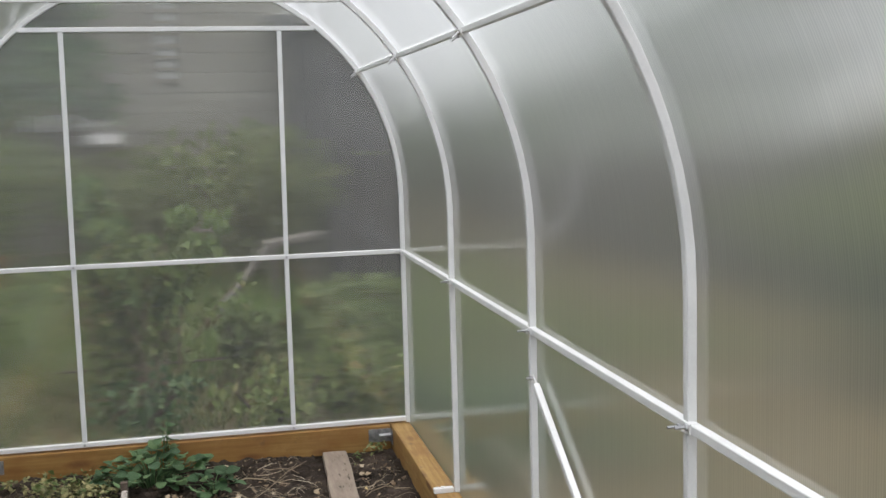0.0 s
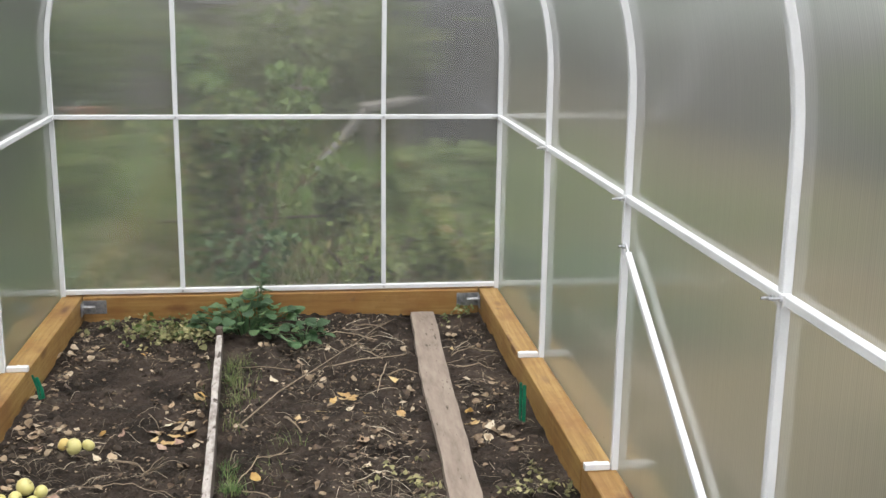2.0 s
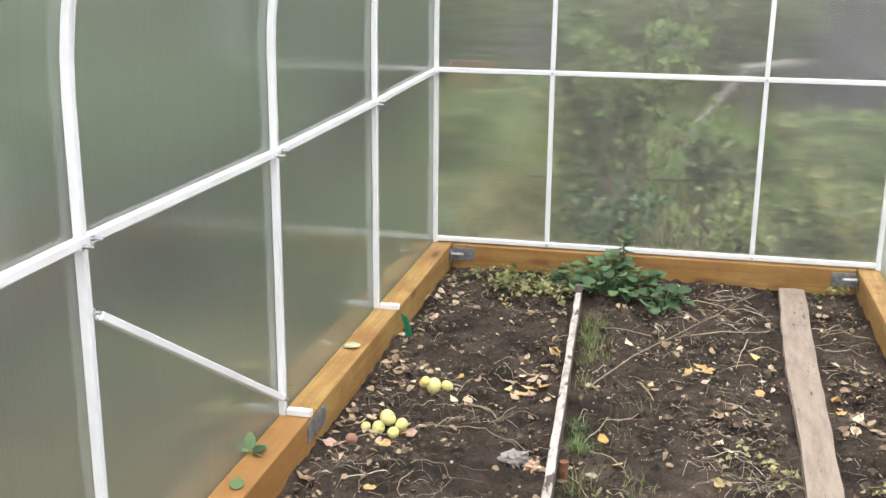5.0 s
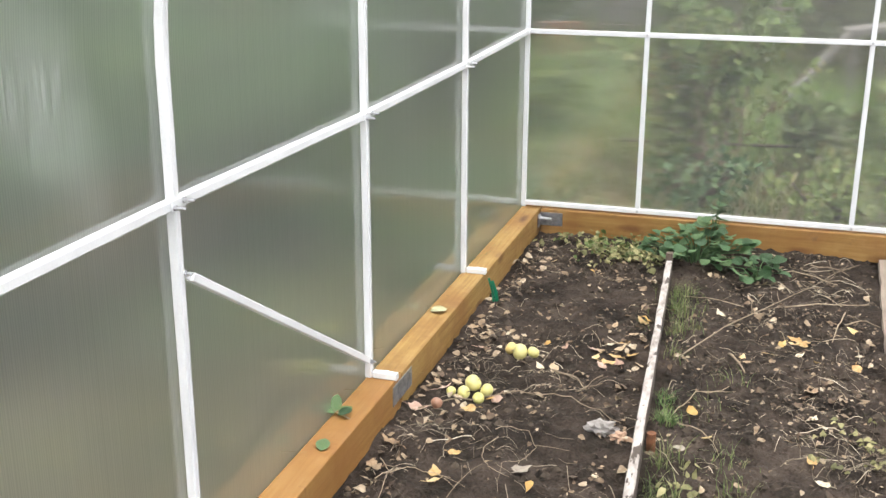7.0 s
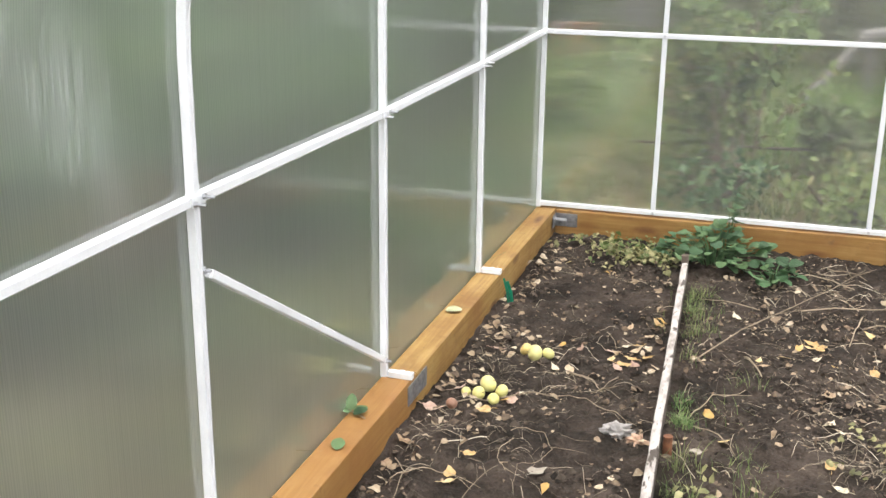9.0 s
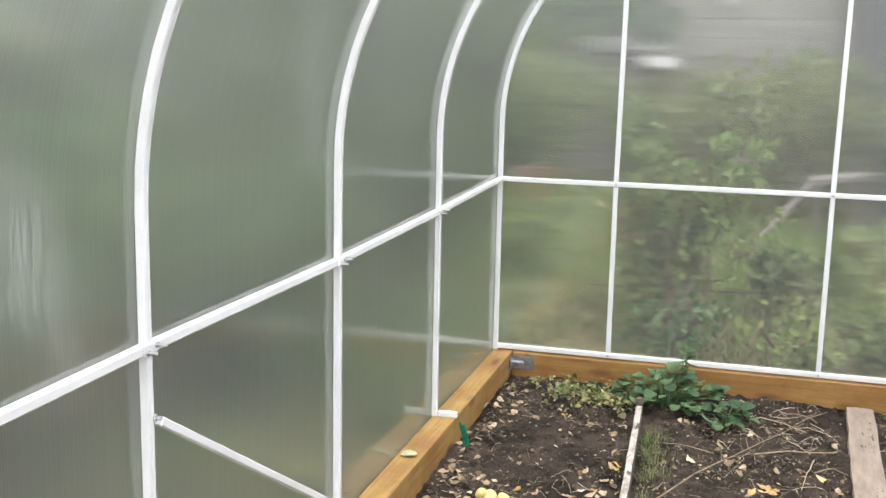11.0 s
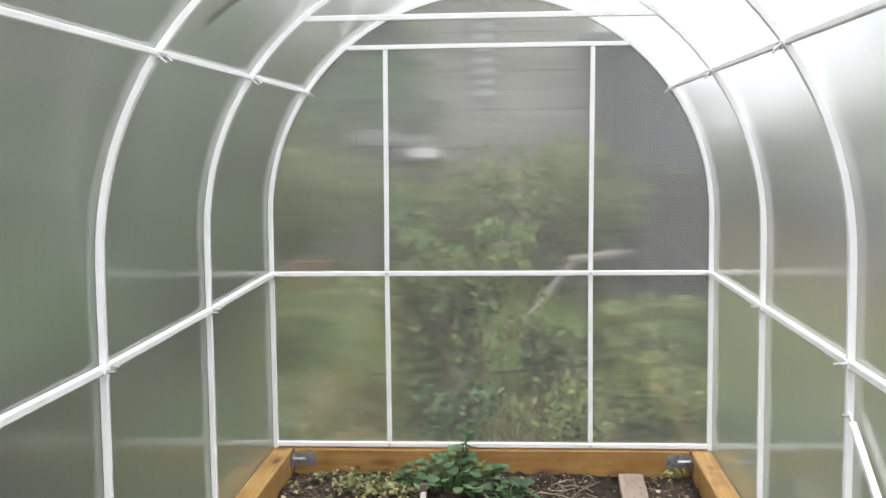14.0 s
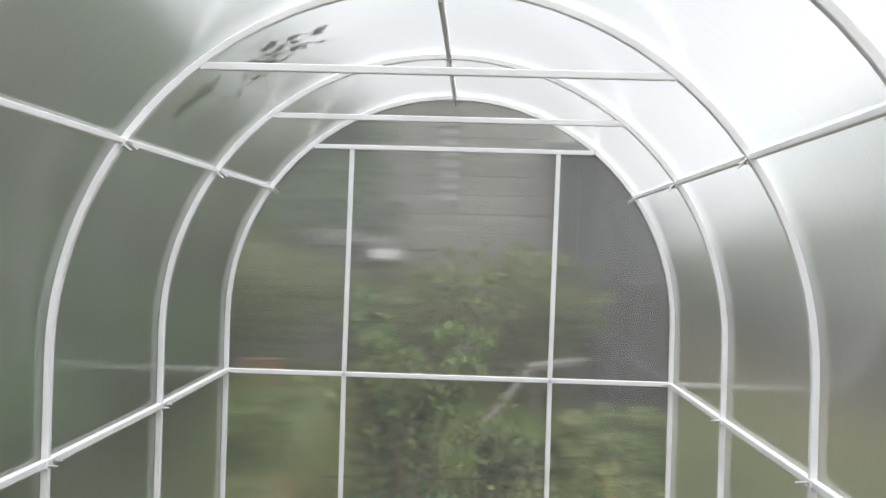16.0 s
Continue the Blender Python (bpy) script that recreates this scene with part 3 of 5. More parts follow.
# ---------------------------------------------------------------- the polycarbonate cover
def arch_sheet(y0, y1):
    bm = bmesh.new()
    for off in (0.0115, 0.0155):
        pts, _ = arch_points(off, -0.05, 64)
        a = [bm.verts.new((x, y0, z)) for x, z in pts]
        b = [bm.verts.new((x, y1, z)) for x, z in pts]
        for i in range(len(pts) - 1):
            q = (a[i], a[i + 1], b[i + 1], b[i])
            bm.faces.new(q if off < 0.013 else tuple(reversed(q)))
        if off < 0.013:
            keep, inner_faces = (a, b), len(bm.faces)
        else:
            for inner, outer, flip in ((keep[0], a, False), (keep[1], b, True)):
                for i in range(len(pts) - 1):
                    q = [bm.verts.new(v.co) for v in (inner[i], outer[i], outer[i + 1], inner[i + 1])]
                    bm.faces.new(tuple(reversed(q)) if flip else q)
            for i in (0, -1):
                q = [bm.verts.new(v.co) for v in (keep[0][i], keep[1][i], b[i], a[i])]
                bm.faces.new(q if i else tuple(reversed(q)))
    for f in bm.faces:
        f.normal_update()
    me = bpy.data.meshes.new("roof_sheet")
    bm.to_mesh(me)
    bm.free()
    ob = tagged(placed("roof_sheet", me, SHEET), "clear ribbed twin-wall polycarbonate sheet bent over the arches as wall and roof", "polycarbonate sheet",
                "polycarbonate cover", "structure")
    ob.visible_shadow = False
    me.materials.append(SKIN)
    for i, f in enumerate(me.polygons):
        f.use_smooth = abs(f.normal.y) < 0.5
        f.material_index = 0 if i < inner_faces else 1
    return ob


for k in range(3):
    arch_sheet(0.024 - 2.04 * k - (0.001 if k else 0), 0.024 - 2.04 * (k + 1) - (0.05 if k == 2 else 0))


def end_sheet(name, y, x0, x1):
    """The stretch of an end wall's sheet from x0 to x1."""
    pts, _ = arch_points(0.009, -0.012, 64)
    top = [(x, z) for x, z in pts if x0 + 0.002 < x < x1 - 0.002 and z > 0.5]

    def z_at(x):
        c = min(max(x / (HALF + 0.009), -1), 1)
        return ZC + (RISE + 0.009) * math.sqrt(max(0, 1 - c * c))

    ring = [(x0, -0.012), (x0, z_at(x0))] + top + [(x1, z_at(x1)), (x1, -0.012)]
    bm = bmesh.new()
    f0 = [bm.verts.new((x, y, z)) for x, z in ring]
    f1 = [bm.verts.new((x, y + 0.004, z)) for x, z in ring]
    bm.faces.new(f0), bm.faces.new(list(reversed(f1)))
    for i in range(len(ring)):
        j = (i + 1) % len(ring)
        bm.faces.new((f0[i], f1[i], f1[j], f0[j]))
    bmesh.ops.recalc_face_normals(bm, faces=bm.faces)
    ob = tagged(part(name, bm, SHEET_END), "clear ribbed polycarbonate end wall sheet with the garden blurred behind it", "polycarbonate sheet", kind="structure")
    ob.visible_shadow = False
    return ob


end_sheet("wall_north", 0.0125, -0.993, 0.993)
end_sheet("wall_south", Y_END - 0.0165, -0.993, 0.993)


# ---------------------------------------------------------------- boards and stakes on the soil
def soil_at(x, y):
    return ground_height(x, y)


bm = bmesh.new()
line = [(-0.257 + 0.0495 * k * 0.5, -0.55 - k * 0.5) for k in range(7)]
rings = []
for i, (x, y) in enumerate(line):
    for k in range(6 if i < len(line) - 1 else 1):
        q = line[min(i + 1, len(line) - 1)]
        f = k / 6
        xx, yy = x + (q[0] - x) * f + rng.uniform(-0.0012, 0.0012), y + (q[1] - y) * f
        w = 0.0125 + rng.uniform(-0.001, 0.001)
        t = -0.030 + rng.uniform(-0.002, 0.002)
        rings.append([bm.verts.new((xx - w, yy, -0.15)), bm.verts.new((xx - w, yy, t - 0.003)), bm.verts.new((xx - w + 0.003, yy, t)),
                      bm.verts.new((xx + w - 0.003, yy, t)), bm.verts.new((xx + w, yy, t - 0.003)), bm.verts.new((xx + w, yy, -0.15))])
for a, b in zip(rings, rings[1:]):
    for k in range(6):
        bm.faces.new((a[k], a[(k + 1) % 6], b[(k + 1) % 6], b[k]))
bm.faces.new(rings[0]), bm.faces.new(rings[-1])
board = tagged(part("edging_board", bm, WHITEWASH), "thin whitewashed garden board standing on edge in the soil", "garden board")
# faces turned sideways take the dark wood, the top edge keeps the whitewash
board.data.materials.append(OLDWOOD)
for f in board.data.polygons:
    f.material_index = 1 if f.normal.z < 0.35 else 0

bm = bmesh.new()
box(bm, (-0.262, -0.50, -0.085), (0.028, 0.03, 0.15), bevel=0.004)
tagged(part("stake", bm, OLDWOOD), "short grey wooden stake in the soil by the edging board", "stake")

bm = bmesh.new()
rings = []
for i in range(34):
    y = -0.085 - i * 0.1
    f = (-0.085 - y) / 2.03
    l = 0.578 - 0.073 * f - 0.012 / (1 + math.exp(-(y + 1.35) / 0.06)) * (1 if y < -0.45 else 0.4) + rng.uniform(-0.002, 0.002)
    r = 0.684 - 0.079 * f + rng.uniform(-0.003, 0.003)
    z = -0.098 + 0.004 * math.sin(y * 2)
    rings.append([bm.verts.new((l, y, z - 0.012)), bm.verts.new((l + 0.002, y, z + 0.012)), bm.verts.new(((l + r) / 2, y, z + 0.014)),
                  bm.verts.new((r - 0.002, y, z + 0.012)), bm.verts.new((r, y, z - 0.012))])
for a, b in zip(rings, rings[1:]):
    for k in range(5):
        bm.faces.new((a[k], a[(k + 1) % 5], b[(k + 1) % 5], b[k]))
bm.faces.new(rings[0]), bm.faces.new(rings[-1])
tagged(part("walking_board", bm, BOARD), "long weathered grey-brown board lying flat on the soil", "board")


def peg(x, y, top, lean):
    """Two flat strips folded at the top."""
    th = empty("garden_peg", "green painted folded metal peg stuck in the soil beside the beam", "peg", "green pegs")
    for dx, w, drop in ((-0.008, 0.008, 0.0), (0.005, 0.013, 0.01)):
        bm = bmesh.new()
        sweep(bm, [(x + dx, y, -0.16), (x + dx + lean * 0.5, y, (top - 0.11) / 2), (x + dx + lean, y, top - drop)], [(0, 1, 0)] * 3, w, 0.005, 0.001)
        part("strip", bm, PEG, th)


peg(-0.843, -1.05, -0.004, -0.03)
peg(0.843, -1.405, 0.04, 0.0)

bm = bmesh.new()
rod(bm, [(-0.15, -2.06, -0.16), (-0.15, -2.06, -0.05)], 0.013, 12)
bmesh.ops.create_circle(bm, cap_ends=True, radius=0.009, segments=12, matrix=Matrix.Translation((-0.15, -2.06, -0.0495)))
tagged(part("iron_pipe", bm, RUST), "rusty iron pipe stub driven in beside the edging board", "pipe")


def crumple(name, c, size, mat, label, flat=0.4, seed=1):
    bm = bmesh.new()
    bmesh.ops.create_icosphere(bm, subdivisions=3, radius=1)
    for v in bm.verts:
        d = 0.65 + 0.6 * noise.noise(v.co * 2.3 + Vector((seed, 0, 0))) + 0.3 * noise.noise(v.co * 6 + Vector((0, seed, 0)))
        v.co = Vector((v.co.x * size[0], v.co.y * size[1], v.co.z * size[2])) * d + Vector(c)
    return tagged(part(name, bm, mat), label, "litter")


crumple("plastic_film", (-0.297, -1.995, -0.09), (0.062, 0.038, 0.033), PAPER, "crumpled dirty clear plastic film on the soil", seed=3)
crumple("paper_scrap", (-0.234, -2.032, -0.094), (0.036, 0.028, 0.024), PAPER2, "crumpled tan paper scrap on the soil", seed=8)


# ---------------------------------------------------------------- apples
def apple_mesh():
    bm = bmesh.new()
    bmesh.ops.create_uvsphere(bm, u_segments=20, v_segments=14, radius=1)
    for v in bm.verts:
        r = math.hypot(v.co.x, v.co.y)
        v.co.z = v.co.z * 0.9 - 0.28 * math.exp(-(r / 0.28) ** 2) * (1 if v.co.z > 0 else -0.6)
        v.co.x *= 1 + 0.06 * v.co.z
        v.co.y *= 1 + 0.06 * v.co.z
    me = bpy.data.meshes.new("apple")
    bm.to_mesh(me)
    bm.free()
    me.shade_smooth()
    return me


AP, AR, AO = apple_mesh(), apple_mesh(), apple_mesh()
AP.materials.append(APPLE), AR.materials.append(REDAPPLE), AO.materials.append(AMBERAPPLE)


def apple(x, y, r, me=AP, label="pale yellow-green fallen apple lying on the soil"):
    ob = new("apple", me)
    ob.matrix_world = Matrix.Translation((x, y, soil_at(x, y) + r * 0.86)) @ pose(0, 0, 0, rng.uniform(-80, 80), rng.uniform(-60, 60), rng.uniform(0, 360)) @ Matrix.Scale(r, 4)
    tagged(ob, label, "apple", "fallen apples")
    bm = bmesh.new()
    rod(bm, [(0, 0, 0.62), (0.03, 0.02, 0.8), (0.1, 0.04, 1.05)], 0.05, 5)
    part("stalk", bm, TWIG, ob)


for x, y, r in ((-0.655, -1.488, 0.028), (-0.612, -1.475, 0.021),
                (-0.730, -1.812, 0.027), (-0.745, -1.868, 0.021), (-0.682, -1.825, 0.0215), (-0.695, -1.876, 0.0185),
                (-0.784, -1.872, 0.015), (-0.34, -2.63, 0.026), (-0.235, -2.49, 0.014)):
    apple(x, y, r)
apple(-0.697, -1.44, 0.022, AO, "small orange-tinged fallen apple lying on the soil")
for x, y, r in ((-0.8, -1.97, 0.018),):
    apple(x, y, r, AR, "small brownish-red rotting apple on the soil")


# ---------------------------------------------------------------- fallen leaves, twigs, straw
def leaf_verts(size, curl):
    """A pointed birch leaf, eight corners round a folded midrib."""
    shape = [(-0.48, 0), (-0.38, 0.34), (-0.08, 0.44), (0.26, 0.24), (0.6, 0), (0.26, -0.24), (-0.08, -0.44), (-0.38, -0.34)]
    wide = rng.uniform(0.55, 1.1)
    return [Vector((x * size * rng.uniform(0.8, 1.15), y * size * wide, curl * size * (abs(y) * 1.3 + x * x * 0.6) + rng.uniform(-0.1, 0.1) * size)) for x, y in shape]


LEAF_FACES = [(0, 1, 7), (1, 2, 6, 7), (2, 3, 5, 6), (3, 4, 5)]


def litter(name, spots, mat, label, category, size=(0.022, 0.045)):
    verts, faces = [], []
    for x, y in spots:
        s = rng.uniform(*size)
        m = Matrix.Translation((x, y, soil_at(x, y) + s * 0.16 + 0.003)) @ pose(0, 0, 0, rng.uniform(-35, 35), rng.uniform(-35, 35), rng.uniform(0, 360))
        k = len(verts)
        verts += [m @ v for v in leaf_verts(s, rng.uniform(-0.15, 0.7))]
        faces += [tuple(k + i for i in f) for f in LEAF_FACES]
    me = bpy.data.meshes.new(name)
    me.from_pydata(verts, [], faces)
    return tagged(placed(name, me, mat), label, category, kind="stuff")


def free(x, y):
    """Whether bare soil lies there: not the boards."""
    f = (-0.085 - y) / 2.03
    if 0.55 - 0.073 * f < x < 0.70 - 0.079 * f:
        return False
    return abs(x - (-0.257 - 0.0465 * (y + 0.55))) > 0.03 or y > -0.5


def scatter(n, y0=-6.0, y1=-0.06):
    """Spots on the bare soil, thick and thin in patches; n for each 3.5 m of bed."""
    n = int(n * (y1 - y0) / 3.54)
    out = []
    while len(out) < n:
        x, y = rng.uniform(-0.88, 0.88), rng.uniform(y0, y1)
        if free(x, y) and noise.noise((x * 3.1, y * 3.1, 5)) + 0.5 * noise.noise((x * 9, y * 9, 8)) > rng.uniform(-0.45, 0.4):
            out.append((x, y))
    return out


def heap(x, y, n, sx, sy=None):
    out = []
    while len(out) < n:
        p = (rng.gauss(x, sx), rng.gauss(y, sy or sx))
        if free(*p) and abs(p[0]) < 0.89:
            out.append(p)
    return out


dry = scatter(330) + scatter(340, -1.5)
for c in ((-0.36, -1.36, 12, 0.05), (0.72, -1.5, 30, 0.07), (-0.76, -1.98, 9, 0.07), (-0.72, -1.5, 8, 0.07), (0.2, -1.75, 9, 0.08),
          (-0.8, -1.35, 7, 0.04), (0.44, -1.85, 12, 0.07), (0.1, -0.95, 26, 0.14), (0.1, -0.6, 10, 0.1), (0.35, -1.6, 20, 0.1), (0.76, -1.1, 14, 0.06), (-0.65, -2.15, 10, 0.09), (0.35, -0.35, 8, 0.08)):
    dry += heap(*c)
litter("fallen_leaves", dry + [p for k in range(11) for p in heap(-0.83, -0.4 - 0.24 * k, 15, 0.04, 0.1)] + [p for k in range(8) for p in heap(-0.29, -0.9 - 0.2 * k, 5, 0.03, 0.1)], DRYLEAF, "dry tan and brown birch leaves strewn over the soil", "fallen leaves", (0.01, 0.038))
gold = heap(0.16, -1.2, 3, 0.06) + heap(0.7, -1.3, 3, 0.05) + scatter(16)
litter("yellow_leaves", gold, YELLOWLEAF, "bright yellow and orange birch leaves on the soil", "fallen leaves")

litter("leaf_crumbs", scatter(3900) + scatter(2600, -1.5) + heap(0.12, -0.9, 420, 0.16, 0.28) + heap(0.32, -1.6, 420, 0.12, 0.22) + heap(0.78, -1.3, 200, 0.06, 0.35), CRUMBS, "small crumbs of dry leaf and bark over the soil", "leaf litter", (0.004, 0.016))


def straws(name, spots, mat, label, category, length=(0.02, 0.085), width=0.00055, lift=0.012, curl=0.3):
    verts, faces = [], []
    for x, y in spots:
        a, l, w = rng.uniform(0, math.tau), rng.uniform(*length), width * rng.uniform(0.6, 1.4)
        turn, up = rng.gauss(0, curl), rng.uniform(0, lift)
        k, px, py = len(verts), x, y
        for i in range(5):
            d = a + turn * i / 4
            z = soil_at(px, py) + 0.004 + up * math.sin(math.pi * i / 4)
            nxx, nyy = -math.sin(d) * w, math.cos(d) * w
            verts += [(px - nxx, py - nyy, z), (px + nxx, py + nyy, z), (px, py, z + w * 1.6)]
            px, py = max(-0.885, min(0.885, px + math.cos(d) * l / 4)), py + math.sin(d) * l / 4
        for i in range(4):
            for p, q in ((0, 1), (1, 2), (2, 0)):
                faces.append((k + 3 * i + p, k + 3 * i + q, k + 3 * i + 3 + q, k + 3 * i + 3 + p))
    me = bpy.data.meshes.new(name)
    me.from_pydata(verts, [], faces)
    return tagged(placed(name, me, mat), label, category, kind="stuff")


st = scatter(620) + heap(0.3, -0.5, 50, 0.16) + heap(-0.45, -1.75, 40, 0.12) + heap(0.4, -1.9, 60, 0.1) + heap(0.75, -1.9, 40, 0.08) + heap(-0.75, -2.1, 50, 0.1) + heap(-0.55, -2.15, 40, 0.1) + heap(-0.75, -1.6, 50, 0.08) + heap(-0.6, -1.35, 30, 0.1) + heap(0.4, -1.95, 70, 0.08) + heap(0.15, -0.95, 150, 0.18, 0.3) + heap(0.35, -1.55, 90, 0.1, 0.2) + heap(0.78, -1.2, 60, 0.06, 0.4) + [p for k in range(11) for p in heap(-0.82, -0.4 - 0.24 * k, 12, 0.04, 0.1)] + [p for k in range(9) for p in heap(0.82, -0.4 - 0.24 * k, 8, 0.04, 0.1)]
straws("dry_straw", st, STRAW, "thin dry stalks and straw lying about on the soil", "straw")
stalks = heap(0.32, -0.5, 26, 0.12, 0.2) + heap(0.74, -0.75, 10, 0.06, 0.2) + heap(0.35, -1.2, 6, 0.16, 0.2) + heap(-0.45, -1.5, 7, 0.16, 0.2) + heap(0.35, -1.9, 12, 0.12, 0.12) + scatter(22)
straws("pale_straw", stalks, PALESTRAW, "pale straight dry stalks lying on the soil", "straw", (0.04, 0.16), 0.0009, 0.02, 0.1)

verts, faces = [], []
for x, y in scatter(2600):
    r = rng.choice((0.005, 0.006, 0.008, 0.011, 0.017))
    k = len(verts)
    z = soil_at(x, y)
    a = rng.uniform(0, 6)
    for i in range(5):
        q = a + i * math.tau / 5
        verts.append((x + math.cos(q) * r * rng.uniform(0.7, 1.3), y + math.sin(q) * r * rng.uniform(0.7, 1.3), z - 0.002 + r * rng.uniform(0, 0.35)))
    verts.append((x, y, z + r * rng.uniform(0.6, 1.1)))
    faces += [(k + i, k + (i + 1) % 5, k + 5) for i in range(5)]
me = bpy.data.meshes.new("soil_clods")
me.from_pydata(verts, [], faces)
tagged(placed("soil_clods", me, CLOD), "small dark clods and crumbs of soil", "soil", kind="stuff")


def twig(points, r, label="dry brown twig lying on the soil", forks=0, level=None):
    r *= 0.66
    path = []
    for (x0, y0), (x1, y1) in zip(points, points[1:]):
        for i in range(5):
            f = i / 5
            path.append((x0 + (x1 - x0) * f + rng.uniform(-0.002, 0.002), y0 + (y1 - y0) * f + rng.uniform(-0.002, 0.002)))
    path.append(points[-1])
    n = len(path)
    bm = bmesh.new()
    full = [(x, y, (soil_at(x, y) if level is None else level) + r + 0.006 + 0.012 * math.sin(math.pi * i / (n - 1))) for i, (x, y) in enumerate(path)]
    rod(bm, full, [r * (1 - 0.6 * i / n) for i in range(n)], 6)
    for _ in range(forks):
        i = rng.randrange(n // 3, n - 1)
        p = Vector(full[i])
        d = (Vector(full[i + 1]) - Vector(full[i - 1])).normalized()
        s = Vector((-d.y, d.x, 0)) * rng.choice((-1, 1))
        q = p + (d + s * 0.7).normalized() * rng.uniform(0.05, 0.12) + Vector((0, 0, rng.uniform(0, 0.03)))
        rod(bm, [p, (p + q) / 2 + jitter(0.004), q], [r * 0.55, r * 0.45, r * 0.25], 5)
    tagged(part("twig", bm, TWIG, smooth=True), label, "twig", "twigs")


twig([(-0.142, -1.42), (-0.003, -1.09), (0.144, -0.84), (0.30, -0.55), (0.45, -0.2)], 0.0042, "long pale dry branch lying across the soil", 7, -0.098)
twig([(-0.13, -1.82), (-0.06, -1.68), (0.035, -1.54)], 0.0035, forks=1)
twig([(-0.095, -1.87), (0.0, -1.98), (0.035, -2.06)], 0.003)
twig([(-0.85, -2.0), (-0.68, -1.87), (-0.55, -1.81), (-0.42, -1.81), (-0.25, -1.94)], 0.0035, "long thin curved dry vine on the soil", 2)
twig([(-0.52, -1.6), (-0.44, -1.62), (-0.39, -1.71)], 0.0055, "thick grey dry root lying on the soil", 2)
twig([(-0.36, -1.58), (-0.41, -1.74)], 0.003)
twig([(0.416, -0.76), (0.361, -1.04)], 0.0045, "pale dry stick lying on the soil")
twig([(0.41, -0.886), (0.53, -0.862)], 0.005, "pale dry stick lying on the soil")
twig([(0.69, -0.82), (0.845, -0.805)], 0.004, "pale dry stick lying on the soil")
twig([(0.69, -0.66), (0.84, -0.57)], 0.0045, "pale dry stick lying on the soil", 1)
twig([(0.30, -0.22), (0.45, -0.3)], 0.004, forks=1)
twig([(0.18, -0.33), (0.4, -0.42)], 0.004, forks=1)
twig([(0.05, -0.8), (-0.18, -0.75)], 0.003)
twig([(0.02, -1.3), (0.08, -1.45)], 0.007, "short dark rotten stick on the soil")
twig([(0.2, -0.75), (0.5, -0.68)], 0.004, forks=1)
twig([(-0.62, -2.46), (-0.57, -2.3)], 0.002, forks=1)
twig([(-0.59, -2.09), (-0.545, -2.062), (-0.49, -2.08), (-0.454, -2.15), (-0.47, -2.22), (-0.52, -2.275), (-0.512, -2.367)], 0.002, "thin curled dry vine on the soil", 2)
twig([(-0.57, -2.12), (-0.59, -2.2), (-0.575, -2.28), (-0.54, -2.33)], 0.0018, "thin curled dry vine on the soil", 1)
twig([(-0.86, -2.3), (-0.8, -2.4), (-0.78, -2.55)], 0.0025, "thin pale dry stalk on the soil", 2)
twig([(-0.83, -2.42), (-0.74, -2.35), (-0.64, -2.36)], 0.0022, "thin pale dry stalk on the soil", 2)


# single large leaves that lie apart
def lone_leaf(x, y, size, mat, label, seed):
    r = random.Random(seed)
    fold, size = r.uniform(0.62, 1.02), size * r.uniform(0.75, 0.95)
    bm = bmesh.new()
    n = 12
    rim = []
    for i in range(n):
        a = math.tau * i / n
        w = (0.5 if i else 0.66) * (1 + 0.03 * (-1) ** i) * r.uniform(0.9, 1.08)
        px, py = math.cos(a) * w, math.sin(a) * w * (0.82 - 0.16 * math.cos(a)) * fold
        rim.append(bm.verts.new((px, py, (1.3 - fold) * py * py + 0.45 * px * px + r.uniform(-0.1, 0.1))))
    mid = [bm.verts.new((k * 0.25, 0, r.uniform(-0.03, 0.03))) for k in (-1, 0, 1)]
    for i in range(n):
        a, b = rim[i], rim[(i + 1) % n]
        m = min(mid, key=lambda v: (v.co - (a.co + b.co) / 2).length)
        bm.faces.new((m, a, b))
    for i in range(n):
        b = rim[i]
        ma = min(mid, key=lambda v: (v.co - (rim[i - 1].co + b.co) / 2).length)
        mb = min(mid, key=lambda v: (v.co - (b.co + rim[(i + 1) % n].co) / 2).length)
        if ma != mb:
            bm.faces.new((ma, b, mb))
    rod(bm, [(-0.5, 0, 0.02), (-0.8, 0.05, 0.06), (-1.0, 0.15, 0.03)], 0.02, 4)
    ob = tagged(part("birch_leaf", bm, mat, smooth=True), label, "leaf", "single birch leaves")
    ob.matrix_world = Matrix.Translation((x, y, soil_at(x, y) + 0.006)) @ pose(0, 0, 0, r.uniform(-16, 16), r.uniform(-16, 16), r.uniform(0, 360)) @ Matrix.Scale(size, 4)


TONES = {"y": (LEAF_GOLD, "yellow birch leaf lying on the dark soil"), "t": (LEAF_TAN, "dry tan birch leaf lying on the dark soil"),
         "c": (LEAF_CREAM, "pale cream dry leaf lying on the dark soil"), "p": (LEAF_ROSE, "pinkish brown dry leaf lying on the dark soil"), "g": (LEAF_GREY, "large grey withered leaf lying on the soil")}
def lone_leaves(tone, spots):
    for i, (x, y, size) in enumerate(spots):
        lone_leaf(x, y, size, TONES[tone][0], TONES[tone][1], ord(tone) * 50 + i)


